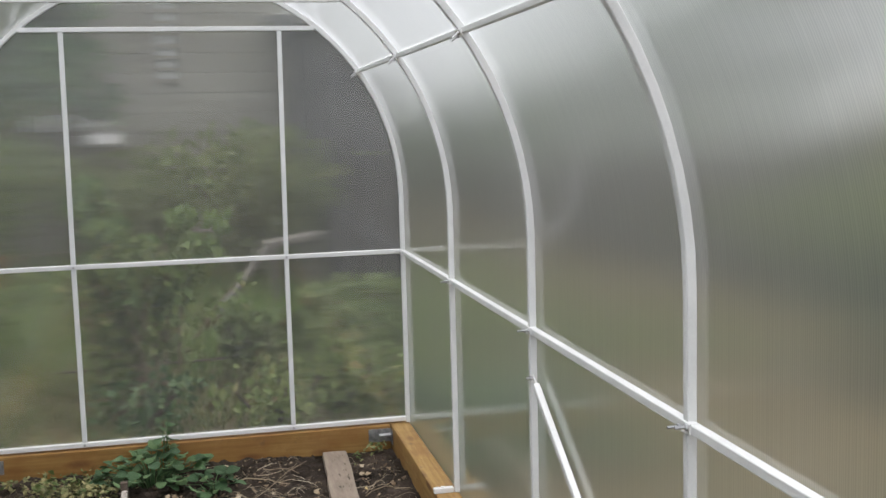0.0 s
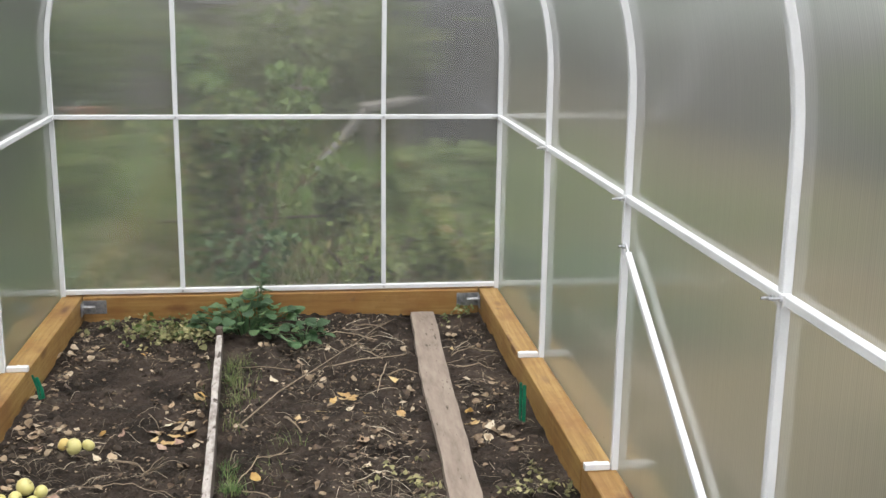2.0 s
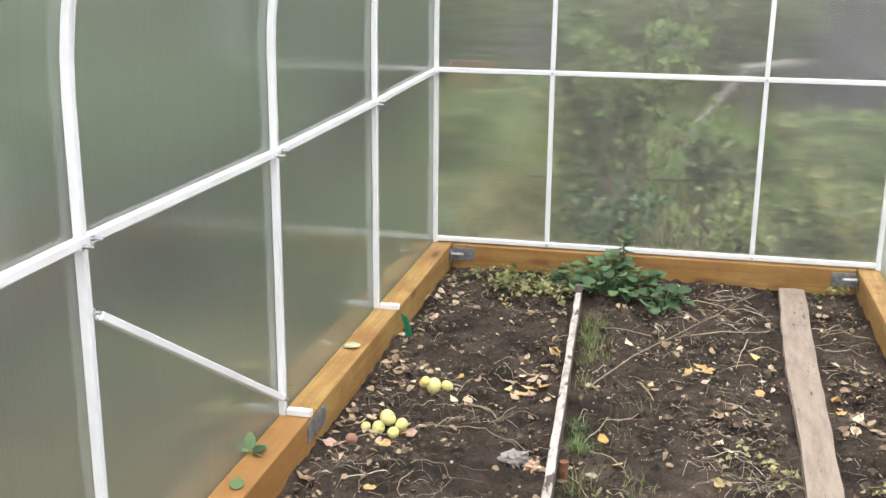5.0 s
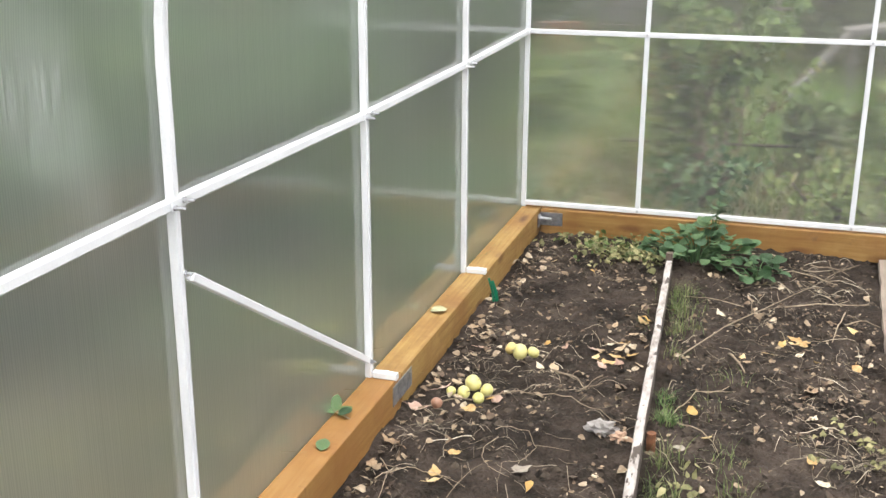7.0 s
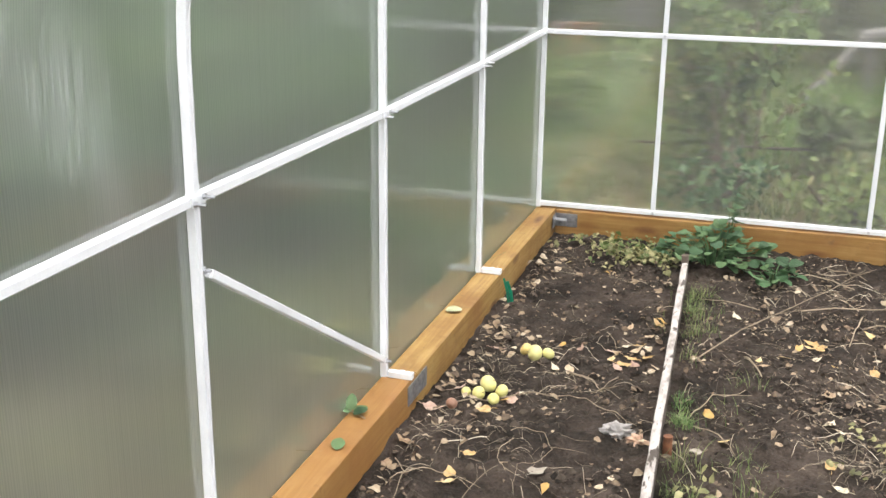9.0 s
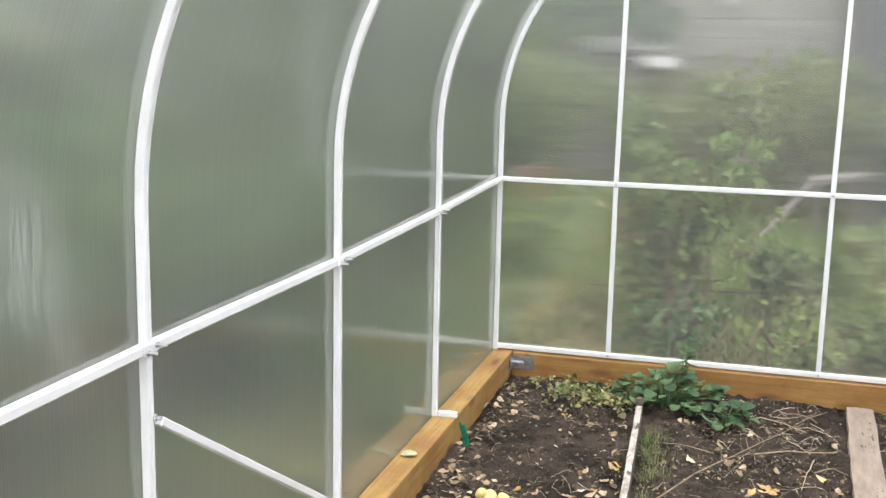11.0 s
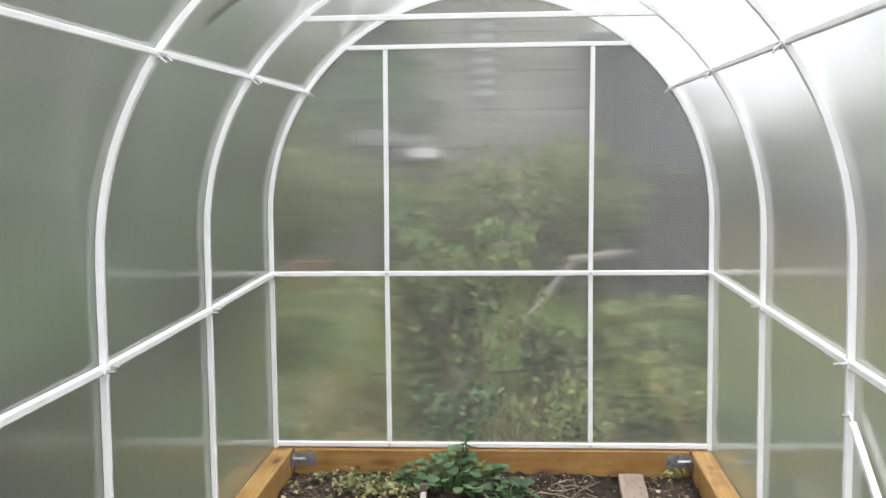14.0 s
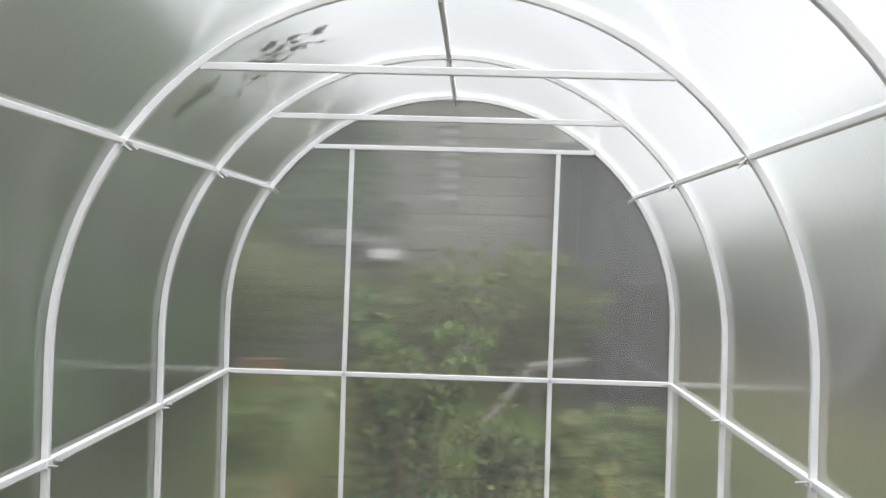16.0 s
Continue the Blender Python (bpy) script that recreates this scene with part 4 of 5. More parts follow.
lone_leaves("t", [(-0.393, -1.388, 0.045), (-0.335, -1.36, 0.05), (-0.384, -1.148, 0.045), (-0.31, -1.2, 0.045), (0.086, -1.353, 0.04), (0.289, -1.507, 0.055), (-0.853, -2.233, 0.06), (-0.852, -1.787, 0.045), (-0.79, -1.79, 0.04), (-0.524, -1.558, 0.045), (-0.873, -1.302, 0.05), (-0.87, -2.346, 0.05), (0.76, -1.52, 0.05), (0.8, -1.56, 0.045)])
lone_leaves("y", [(-0.345, -1.41, 0.045), (-0.29, -1.4, 0.055), (-0.29, -1.09, 0.05), (0.238, -1.057, 0.05), (0.275, -1.07, 0.05), (0.228, -1.142, 0.045), (0.262, -1.1, 0.045), (-0.405, -1.44, 0.045), (-0.36, -1.47, 0.05), (-0.33, -1.3, 0.045), (0.066, -1.31, 0.04), (0.43, -1.286, 0.055), (0.276, -2.017, 0.045), (-0.692, -2.332, 0.055), (-0.68, -2.375, 0.045), (-0.667, -2.23, 0.045), (-0.701, -1.965, 0.06), (0.68, -1.38, 0.045)])
lone_leaves("c", [(-0.37, -1.33, 0.04), (0.25, -1.22, 0.04), (-0.029, -0.908, 0.05), (0.285, -1.714, 0.05), (0.301, -2.128, 0.05), (-0.619, -1.81, 0.03), (-0.573, -1.55, 0.045), (0.72, -1.47, 0.05), (0.7, -1.55, 0.045)])
lone_leaves("g", [(-0.075, -2.028, 0.055), (-0.473, -2.276, 0.075)])
lone_leaves("p", [(-0.325, -1.46, 0.05), (-0.375, -1.5, 0.045), (-0.42, -1.37, 0.045), (-0.855, -1.992, 0.06), (-0.804, -2.067, 0.055), (-0.816, -1.842, 0.05), (-0.64, -1.865, 0.05), (-0.519, -1.388, 0.04), (-0.791, -1.454, 0.05)])


# ---------------------------------------------------------------- plants in the bed
def broad_leaf_mesh(name, n=10):
    """A broad toothed leaf, cupped along the midrib, base at the origin."""
    bm = bmesh.new()
    mid = [bm.verts.new((0, 0.0 + i / 4, 0.10 * math.sin(math.pi * i / 4))) for i in range(5)]
    for s in (-1, 1):
        rim = []
        for i in range(1, 8):
            f = i / 8
            w = 0.52 * math.sin(math.pi * f ** 0.9) ** 0.55 * (1 + (0.04 if i % 2 else -0.03))
            rim.append(bm.verts.new((s * w, f * 1.0, 0.20 * w + 0.10 * math.sin(math.pi * f) - 0.1 * f * f)))
        chain = [mid[0]] + rim + [mid[4]]
        for i in range(8):
            m0, m1 = mid[min(4, i // 2)], mid[min(4, (i + 1) // 2)]
            vs = [m0, chain[i], chain[i + 1], m1]
            vs = [v for j, v in enumerate(vs) if v not in vs[:j]]
            if len(vs) > 2:
                bm.faces.new(vs if s < 0 else list(reversed(vs)))
    me = bpy.data.meshes.new(name)
    bm.to_mesh(me)
    bm.free()
    me.shade_smooth()
    return me


LEAF = broad_leaf_mesh("leaf")
LEAF.materials.append(GREENLEAF)


def leafy_plant(label, centre, count, spread, height, size, seed):
    r = random.Random(seed)
    cx, cy = centre
    base = Vector((cx, cy, soil_at(cx, cy) - 0.01))
    th = empty("strawberry_plant", label, "plant")
    for i in range(count):
        bm = bmesh.new()
        a, q = r.uniform(0, math.tau), math.sqrt(r.uniform(0.02, 1))
        x, y = cx + math.cos(a) * q * spread[0], min(cy + math.sin(a) * q * spread[1], -0.055)
        z = soil_at(x, y) + 0.02 + height * (1 - q * q * 0.8) * r.uniform(0.35, 1.0)
        tip = Vector((x, y, z))
        rod(bm, [base + Vector(((x - cx) * 0.25, (y - cy) * 0.25, 0)), (base + tip) / 2 + Vector((0, 0, 0.02)), tip], [0.0025, 0.002, 0.0015], 4)
        part("stem", bm, GREENLEAF, th)
        s = r.uniform(*size)
        ob = placed("leaf", LEAF, None, th)
        ob.matrix_world = Matrix.Translation(tip) @ pose(0, 0, 0, 0, 0, math.degrees(a) - 90 + r.uniform(-50, 50)) @ pose(0, 0, 0, r.uniform(-22, 30), r.uniform(-28, 28), 0) @ Matrix.Scale(s, 4)


leafy_plant("bushy dark green strawberry plant with broad leaves by the end beam", (-0.17, -0.25), 92, (0.24, 0.17), 0.16, (0.034, 0.062), 3)
leafy_plant("dark green strawberry shoots trailing over the soil", (0.09, -0.42), 22, (0.12, 0.15), 0.05, (0.036, 0.06), 5)
leafy_plant("tall young green strawberry shoot before the end wall", (-0.12, -0.12), 16, (0.07, 0.045), 0.33, (0.04, 0.065), 8)


def weeds(name, spots, mat, label, size=(0.02, 0.04), height=0.05):
    verts, faces = [], []
    for x, y in spots:
        z = soil_at(x, y)
        for _ in range(5):
            s = rng.uniform(*size)
            m = Matrix.Translation((x + rng.uniform(-0.025, 0.025), y + rng.uniform(-0.025, 0.025), z + rng.uniform(0.006, height))) @ pose(0, 0, 0, rng.uniform(-50, 50), rng.uniform(-50, 50), rng.uniform(0, 360))
            k = len(verts)
            verts += [m @ v for v in leaf_verts(s, 0.3)]
            faces += [tuple(k + i for i in f) for f in LEAF_FACES]
    me = bpy.data.meshes.new(name)
    me.from_pydata(verts, [], faces)
    return tagged(placed(name, me, mat), label, "weeds", kind="stuff")


weeds("yellowing_weeds", heap(-0.42, -0.34, 44, 0.08, 0.06) + heap(-0.62, -0.22, 22, 0.12, 0.07) + heap(-0.1, -2.35, 8, 0.03, 0.12), WEED, "yellow-green withering weeds on the soil by the end beam", (0.014, 0.034))
weeds("green_weeds", heap(-0.5, -0.16, 30, 0.13, 0.05) + heap(-0.45, -0.3, 26, 0.1, 0.06) + heap(0.78, -0.12, 9, 0.07, 0.03), BEDGRASS, "green weeds on the soil along the end beam", (0.012, 0.03), 0.05)
weeds("low_weeds", heap(0.8, -1.97, 22, 0.07, 0.13) + heap(0.42, -1.92, 14, 0.09, 0.12) + heap(0.75, -2.3, 14, 0.08, 0.12), WEED, "low yellow-green weeds growing on the bed", (0.012, 0.026), 0.02)


def grass(name, tufts, label, mat=GRASS, base=None, height=(0.05, 0.12), width=0.0016):
    verts, faces = [], []
    for x, y, n, s in tufts:
        for _ in range(n):
            px, py = rng.gauss(x, s), rng.gauss(y, s)
            if (base is None and not free(px, py)) or (base is not None and abs(px) < 1.1 and py < 0.2):
                continue
            z = soil_at(px, py) if base is None else base
            h, a, b = rng.uniform(*height), rng.uniform(0, math.tau), rng.uniform(0.2, 1.25)
            w = width * rng.uniform(0.6, 1.4)
            k = len(verts)
            for i in range(4):
                f = i / 3
                o = h * b * f * f
                c = Vector((px + math.cos(a) * o, py + math.sin(a) * o, z + h * f * (1 - 0.35 * b * f)))
                e = Vector((-math.sin(a), math.cos(a), 0)) * w * (1 - f * 0.85)
                verts += [c - e, c + e]
            faces += [(k + 2 * i, k + 2 * i + 1, k + 2 * i + 3, k + 2 * i + 2) for i in range(3)]
    me = bpy.data.meshes.new(name)
    me.from_pydata(verts, [], faces)
    return tagged(placed(name, me, mat), label, "grass", kind="stuff")


grass("grass_tufts", [(-0.11, -2.12, 60, 0.03), (-0.19, -0.95, 190, 0.04), (-0.2, -0.75, 150, 0.045), (-0.17, -1.12, 110, 0.04), (-0.15, -1.35, 30, 0.03), (-0.1, -2.3, 90, 0.035), (-0.09, -2.5, 90, 0.035), (0.09, -2.25, 40, 0.03), (0.04, -1.5, 25, 0.03), (-0.02, -1.75, 20, 0.05),
                      (0.05, -2.1, 30, 0.04), (0.5, -1.95, 16, 0.03), (-0.1, -2.4, 40, 0.03)],
      "dull green grass tufts along the edging board", BEDGRASS, height=(0.03, 0.075), width=0.0012)

grass("green_grass_clump", [(-0.13, -1.88, 110, 0.022), (-0.15, -1.74, 60, 0.02)], "fresh green grass clump beside the edging board", CLUMPGRASS, height=(0.025, 0.065), width=0.0015)

# leaves lying on the beam
LEAF_GREEN = broad_leaf_mesh("fallen_leaf")
LEAF_GREEN.materials.append(GREENLEAF)
LEAF_PALE = broad_leaf_mesh("fallen_leaf")
LEAF_PALE.materials.append(surface("pale_green_leaf", [(0.2, (0.3, 0.3, 0.16)), (0.8, (0.5, 0.5, 0.32))], 20, rough=0.6))
for x, y, z, s, a, lift, me, lab in ((-0.98, -1.47, 0.004, 0.06, -70, 5, LEAF_PALE, "pale dry leaf lying on the timber beam"),
                                     (-0.94, -2.52, 0.003, 0.05, 10, 12, LEAF_GREEN, "small green leaf lying on the timber beam")):
    ob = tagged(new("fallen_leaf", me), lab, "leaf")
    ob.matrix_world = Matrix.Translation((x, y, z)) @ pose(0, 0, 0, lift, 6, a) @ Matrix.Diagonal((s * 0.7, s, s * 0.5, 1))

sprig = empty("leaf_sprig", "small green leafy sprig lying on the timber beam", "sprig")
bm = bmesh.new()
rod(bm, [(-0.935, -2.33, 0.004), (-0.965, -2.32, 0.009), (-0.99, -2.315, 0.014)], [0.0016, 0.0014, 0.001], 5)
part("stem", bm, TWIG, sprig)
for x, y, z, s, rx, ry, a in ((-0.985, -2.315, 0.012, 0.05, 48, 10, 20), (-0.98, -2.318, 0.01, 0.055, 10, -12, 80), (-0.975, -2.32, 0.008, 0.045, 22, 20, -75), (-0.97, -2.32, 0.007, 0.05, 8, 8, -20)):
    ob = placed("leaf", LEAF_GREEN, None, sprig)
    ob.matrix_world = Matrix.Translation((x, y, z)) @ pose(0, 0, 0, 0, 0, a) @ pose(0, 0, 0, rx, ry, 0) @ Matrix.Diagonal((s * 0.6, s, s * 0.6, 1))


def roof_leaves(clumps):
    """Old leaves and bits of twig lying on the outside of the roof sheet."""
    g = np.random.default_rng(77)
    verts, faces = [], []
    for x, y, n, spread in clumps:
        for _ in range(n):
            px, py = x + g.normal() * spread, y + g.normal() * spread
            a = math.acos(px / HALF)
            out = Vector((math.cos(a) / HALF, 0, math.sin(a) / RISE)).normalized()
            along = out.cross(Vector((0, 1, 0)))
            c = Vector((px, py, ZC + RISE * math.sin(a))) + out * (0.019 + g.uniform(0, 0.012))
            t = g.uniform(0, 6.28)
            u = along * math.cos(t) + Vector((0, 1, 0)) * math.sin(t)
            w = u.cross(out)
            s = g.uniform(0.012, 0.03)
            k = len(verts)
            verts += [c - u * s, c - u * s * 0.2 + w * s * 0.55, c + u * s + out * s * 0.15, c - u * s * 0.1 - w * s * 0.5]
            faces.append((k, k + 1, k + 2, k + 3))
    me = bpy.data.meshes.new("fallen_leaves")
    me.from_pydata(verts, [], faces)
    tagged(placed("fallen_leaves", me, CRUMBS), "dark old leaves lying on the outside of the roof sheet", "leaves", kind="stuff")


roof_leaves([(-0.36, -1.68, 9, 0.013), (-0.43, -1.71, 6, 0.013), (-0.49, -1.74, 6, 0.016), (-0.44, -1.58, 30, 0.05), (-0.52, -1.68, 18, 0.035),
             (-0.71, -1.77, 16, 0.018), (-0.66, -1.77, 10, 0.018), (-0.6, -1.5, 12, 0.04)])


# ---------------------------------------------------------------- the garden outside
def foliage(name, centres, per, radius, size, mat, parent=None, label="", seed=1, squash=0.8):
    """Many small leaves round the given clump centres."""
    g = np.random.default_rng(seed)
    verts, faces = [], []
    for c in centres:
        for _ in range(per):
            d = g.normal(size=3)
            d = d / np.linalg.norm(d) * radius * g.uniform(0.2, 1.0) ** 0.6
            p = Vector((c[0] + d[0], c[1] + d[1], c[2] + d[2] * squash))
            s = g.uniform(*size)
            m = Matrix.Translation(p) @ Euler(g.uniform(-1.5, 1.5, 3) + np.array((0, 0, g.uniform(0, 6)))).to_matrix().to_4x4()
            k = len(verts)
            verts += [m @ Vector(q) for q in ((-s * 0.6, 0, 0), (0, s * 0.4, s * 0.08), (s * 0.6, 0, 0), (0, -s * 0.4, s * 0.08))]
            faces.append((k, k + 1, k + 2, k + 3))
    me = bpy.data.meshes.new(name)
    me.from_pydata(verts, [], faces)
    return placed(name, me, mat, parent, label)


def shrub(name, label, x, y, stems, height, spread, leaf, per, seed, mat=BUSHLEAF, low=0.3, clump=0.13):
    r = random.Random(seed)
    th = empty(name, label, "bush")
    centres = []
    for i in range(stems):
        bm = bmesh.new()
        a = r.uniform(0, math.tau)
        h = height * r.uniform(0.6, 1.0)
        lean = spread * math.sqrt(r.uniform(0.02, 1))
        pts = []
        for k in range(6):
            f = k / 5
            pts.append((x + math.cos(a) * (0.04 + lean * f ** 1.4) + r.uniform(-0.01, 0.01), y + math.sin(a) * (0.04 + lean * f ** 1.4), -0.2 + (h + 0.2) * f))
        rod(bm, pts, [0.013 - 0.0016 * k for k in range(6)], 5)
        part("stem", bm, BARK, th)
        for f in np.linspace(low, 1.0, 6):
            j = min(int(f * 5), 4)
            p, q = Vector(pts[j]), Vector(pts[j + 1])
            centres.append(p.lerp(q, f * 5 - j) + Vector((r.uniform(-0.09, 0.09), r.uniform(-0.09, 0.09), r.uniform(-0.05, 0.05))))
    foliage("crown", centres, per, clump, leaf, mat, th, seed=seed)
    return th


def cane_bush(label, x, y, canes, seed):
    """Upright leafy canes from a broad foot, with thick foliage low down and a few tall leafy tips."""
    r = random.Random(seed)
    th = empty("currant_bush", label, "bush")
    low, high = [], []
    tall = {0: (-0.27, 1.12), 1: (-0.22, 1.03), 2: (0.24, 0.9), 3: (0.13, 0.93), 4: (-0.02, 0.76), 5: (-0.24, 0.92), 6: (-0.28, 0.82), 7: (0.34, 0.86), 8: (0.3, 0.74), 9: (-0.31, 1.0), 10: (-0.2, 0.86), 11: (-0.33, 0.72), 12: (-0.26, 1.08)}
    for i in range(canes):
        bx, by = x + r.uniform(-0.2, 0.12), y + r.uniform(-0.18, 0.18)
        dx, h = tall[i] if i in tall else (bx - x + r.gauss(0.04, 0.19), r.uniform(0.36, 0.74))
        tip = Vector((x + dx if i in tall else bx + (dx - bx + x), by + r.uniform(-0.1, 0.1), h))
        foot = Vector((bx, by, -0.2))
        pts = [foot.lerp(tip, k / 5) + Vector((0, 0, 0.06 * math.sin(math.pi * k / 5))) + Vector((r.uniform(-0.012, 0.012), 0, 0)) for k in range(6)]
        bm = bmesh.new()
        rod(bm, pts, [0.009 - 0.001 * k for k in range(6)], 5)
        part("stem", bm, CANE, th)
        for f in np.linspace(0.35, 1.0, 6):
            k = min(int(f * 5), 4)
            c = pts[k].lerp(pts[k + 1], f * 5 - k) + Vector((r.uniform(-0.06, 0.06), r.uniform(-0.06, 0.06), r.uniform(-0.03, 0.03)))
            (high if i in tall and f > 0.5 else low).append(c)
    foliage("crown", low, 11, 0.1, (0.035, 0.07), BUSHLEAF, th, seed=seed)
    foliage("crown", high, 34, 0.08, (0.045, 0.085), TIPLEAF, th, "fresh green leafy tips", seed=seed + 1)


cane_bush("tall cane bush with green and yellowing leaves outside", -0.22, 1.15, 26, 11)
shrub("low_bush", "low green weedy bush behind the end wall", 0.55, 1.6, 16, 0.26, 0.42, (0.04, 0.085), 22, 12, WEEDLEAF, low=0.05)
shrub("low_bush", "low green weedy bush behind the end wall", 1.2, 2.0, 20, 0.32, 0.55, (0.04, 0.09), 24, 13, WEEDLEAF, low=0.05)
shrub("low_bush", "low green weedy bush behind the end wall", 0.42, 0.75, 10, 0.1, 0.26, (0.03, 0.06), 14, 39, BUSHLEAF, low=0.05)
shrub("low_bush", "low green weedy bush behind the end wall", 0.9, 0.95, 12, 0.16, 0.32, (0.03, 0.07), 16, 40, BUSHLEAF, low=0.05)
shrub("low_bush", "low green weedy bush behind the end wall", -1.5, 2.6, 10, 0.4, 0.6, (0.04, 0.08), 14, 14)
shrub("low_bush", "low dark weeds at the foot of the end wall", -0.28, 0.75, 7, 0.12, 0.2, (0.03, 0.06), 8, 15, TREELEAF)
shrub("shrub", "broad green shrub before the log house", 0.75, 5.6, 26, 1.3, 1.0, (0.07, 0.14), 30, 17, SHRUBLEAF, low=0.15, clump=0.3)
shrub("shrub", "broad green shrub before the log house", -3.6, 7.6, 22, 1.4, 1.4, (0.07, 0.14), 28, 18, SHRUBLEAF, low=0.2, clump=0.3)
shrub("shrub", "thin brownish shrub before the log house", -0.8, 7.0, 18, 1.1, 1.0, (0.07, 0.13), 24, 19, SHRUBLEAF, low=0.2, clump=0.3)
shrub("shrub", "tall green and tan shrub before the log house", -2.1, 6.4, 22, 1.6, 0.75, (0.06, 0.12), 24, 38, BUSHLEAF, low=0.1, clump=0.28)
grass("dry_meadow_grass", [(rng.uniform(-4, 4), rng.uniform(1.4, 8.5), 60, 0.16) for _ in range(80)], "brownish autumn grass standing in the meadow", DRYGRASS, -0.16, (0.15, 0.45), 0.004)
grass("meadow_grass", [(rng.uniform(-4, 4), rng.uniform(1.5, 8.5), 60, 0.2) for _ in range(400)], "tall autumn meadow grass behind the greenhouse", GRASS, -0.16, (0.12, 0.4), 0.004)
grass("lawn_grass", [(rng.uniform(-3.6, 1.8), rng.uniform(0.2, 6.5), 70, 0.16) for _ in range(320)], "short yellow-green lawn grass behind the greenhouse", LAWNGRASS, -0.16, (0.05, 0.14), 0.006)
grass("green_side_grass", [(s * rng.uniform(1.12, 2.6), rng.uniform(-1.9 if s < 0 else -0.6, 1.2), 60, 0.16) for s in (-1, 1) for _ in range(70)], "dark green grass along the far end of the greenhouse", TREELEAF, -0.16, (0.08, 0.28), 0.005)
grass("olive_side_grass", [(s * rng.uniform(1.4, 3.3), rng.uniform(-4.6, -1.4), 60, 0.2) for s in (-1, -1, 1) for _ in range(25)], "olive green grass beside the greenhouse", BEDGRASS, -0.16, (0.08, 0.25), 0.005)
grass("side_grass", [(s * rng.uniform(1.15, 3.6), rng.uniform(-4.5, -1.6), 40, 0.2) for s in (-1, -1, 1) for _ in range(44)], "tall brownish autumn grass beside the greenhouse", DRYGRASS, -0.16, (0.1, 0.35), 0.004)


def tree(name, label, x, y, height, crown, leaf, clumps, per, seed, low=0.35, thin=1.0):
    r = random.Random(seed)
    th = empty(name, label, "tree")
    bm = bmesh.new()
    trunk = [(x + r.uniform(-0.1, 0.1) * k / 3, y + r.uniform(-0.1, 0.1) * k / 3, -0.2 + (height * 0.9 + 0.2) * k / 5) for k in range(6)]
    rod(bm, trunk, [height * 0.022 * (1 - 0.16 * k) for k in range(6)], 8)
    centres = []
    for i in range(clumps):
        f = low + (1 - low) * r.random() ** thin
        a = r.uniform(0, math.tau)
        d = crown * math.sqrt(r.uniform(0.05, 1)) * (1.15 - 0.75 * f) * 1.4
        k = min(int(f * 4.5), 4)
        b = Vector(trunk[k])
        c = Vector((x + math.cos(a) * d, y + math.sin(a) * d, height * f))
        if i % 2 == 0:
            rod(bm, [b, b.lerp(c, 0.5) + Vector((0, 0, -0.1)), c], [height * 0.008, height * 0.005, height * 0.002], 5)
        centres.append(c)
    part("trunk", bm, BARK, th)
    foliage("crown", centres, per, crown * 0.34, leaf, TREELEAF, th, seed=seed)


tree("apple_tree", "leafy apple tree in the garden beside the greenhouse", -4.4, -2.2, 4.9, 1.6, (0.08, 0.16), 64, 80, 21, 0.1, 1.35)
tree("apple_tree", "leafy apple tree in the garden beside the greenhouse", -4.2, 0.8, 5.1, 1.6, (0.08, 0.16), 64, 90, 22, 0.1)
tree("apple_tree", "leafy apple tree in the garden beside the greenhouse", -4.6, 4.0, 5.2, 1.8, (0.1, 0.2), 90, 100, 23, 0.1)
tree("apple_tree", "tall leafy apple tree in the garden behind the greenhouse", -4.5, 7.6, 4.4, 1.5, (0.1, 0.2), 100, 100, 29, 0.12)
tree("birch_tree", "tall leafy tree standing behind the garden", -5.0, 12.0, 7.2, 1.9, (0.1, 0.2), 50, 80, 24, 0.3)
tree("birch_tree", "tall leafy tree standing behind the garden", -8.5, 7.0, 6.6, 2.0, (0.1, 0.2), 46, 70, 25, 0.2)
tree("apple_tree", "leafy apple tree in the garden beside the greenhouse", -4.8, -5.4, 4.9, 1.6, (0.08, 0.16), 60, 70, 26, 0.1, 1.35)
tree("birch_tree", "tall leafy tree before the log house", -2.4, 8.2, 4.7, 1.2, (0.1, 0.2), 110, 80, 28, 0.36)
tree("birch_tree", "tall leafy tree standing far behind the house", 3.0, 24.0, 7.0, 2.2, (0.15, 0.3), 36, 50, 27, 0.3)


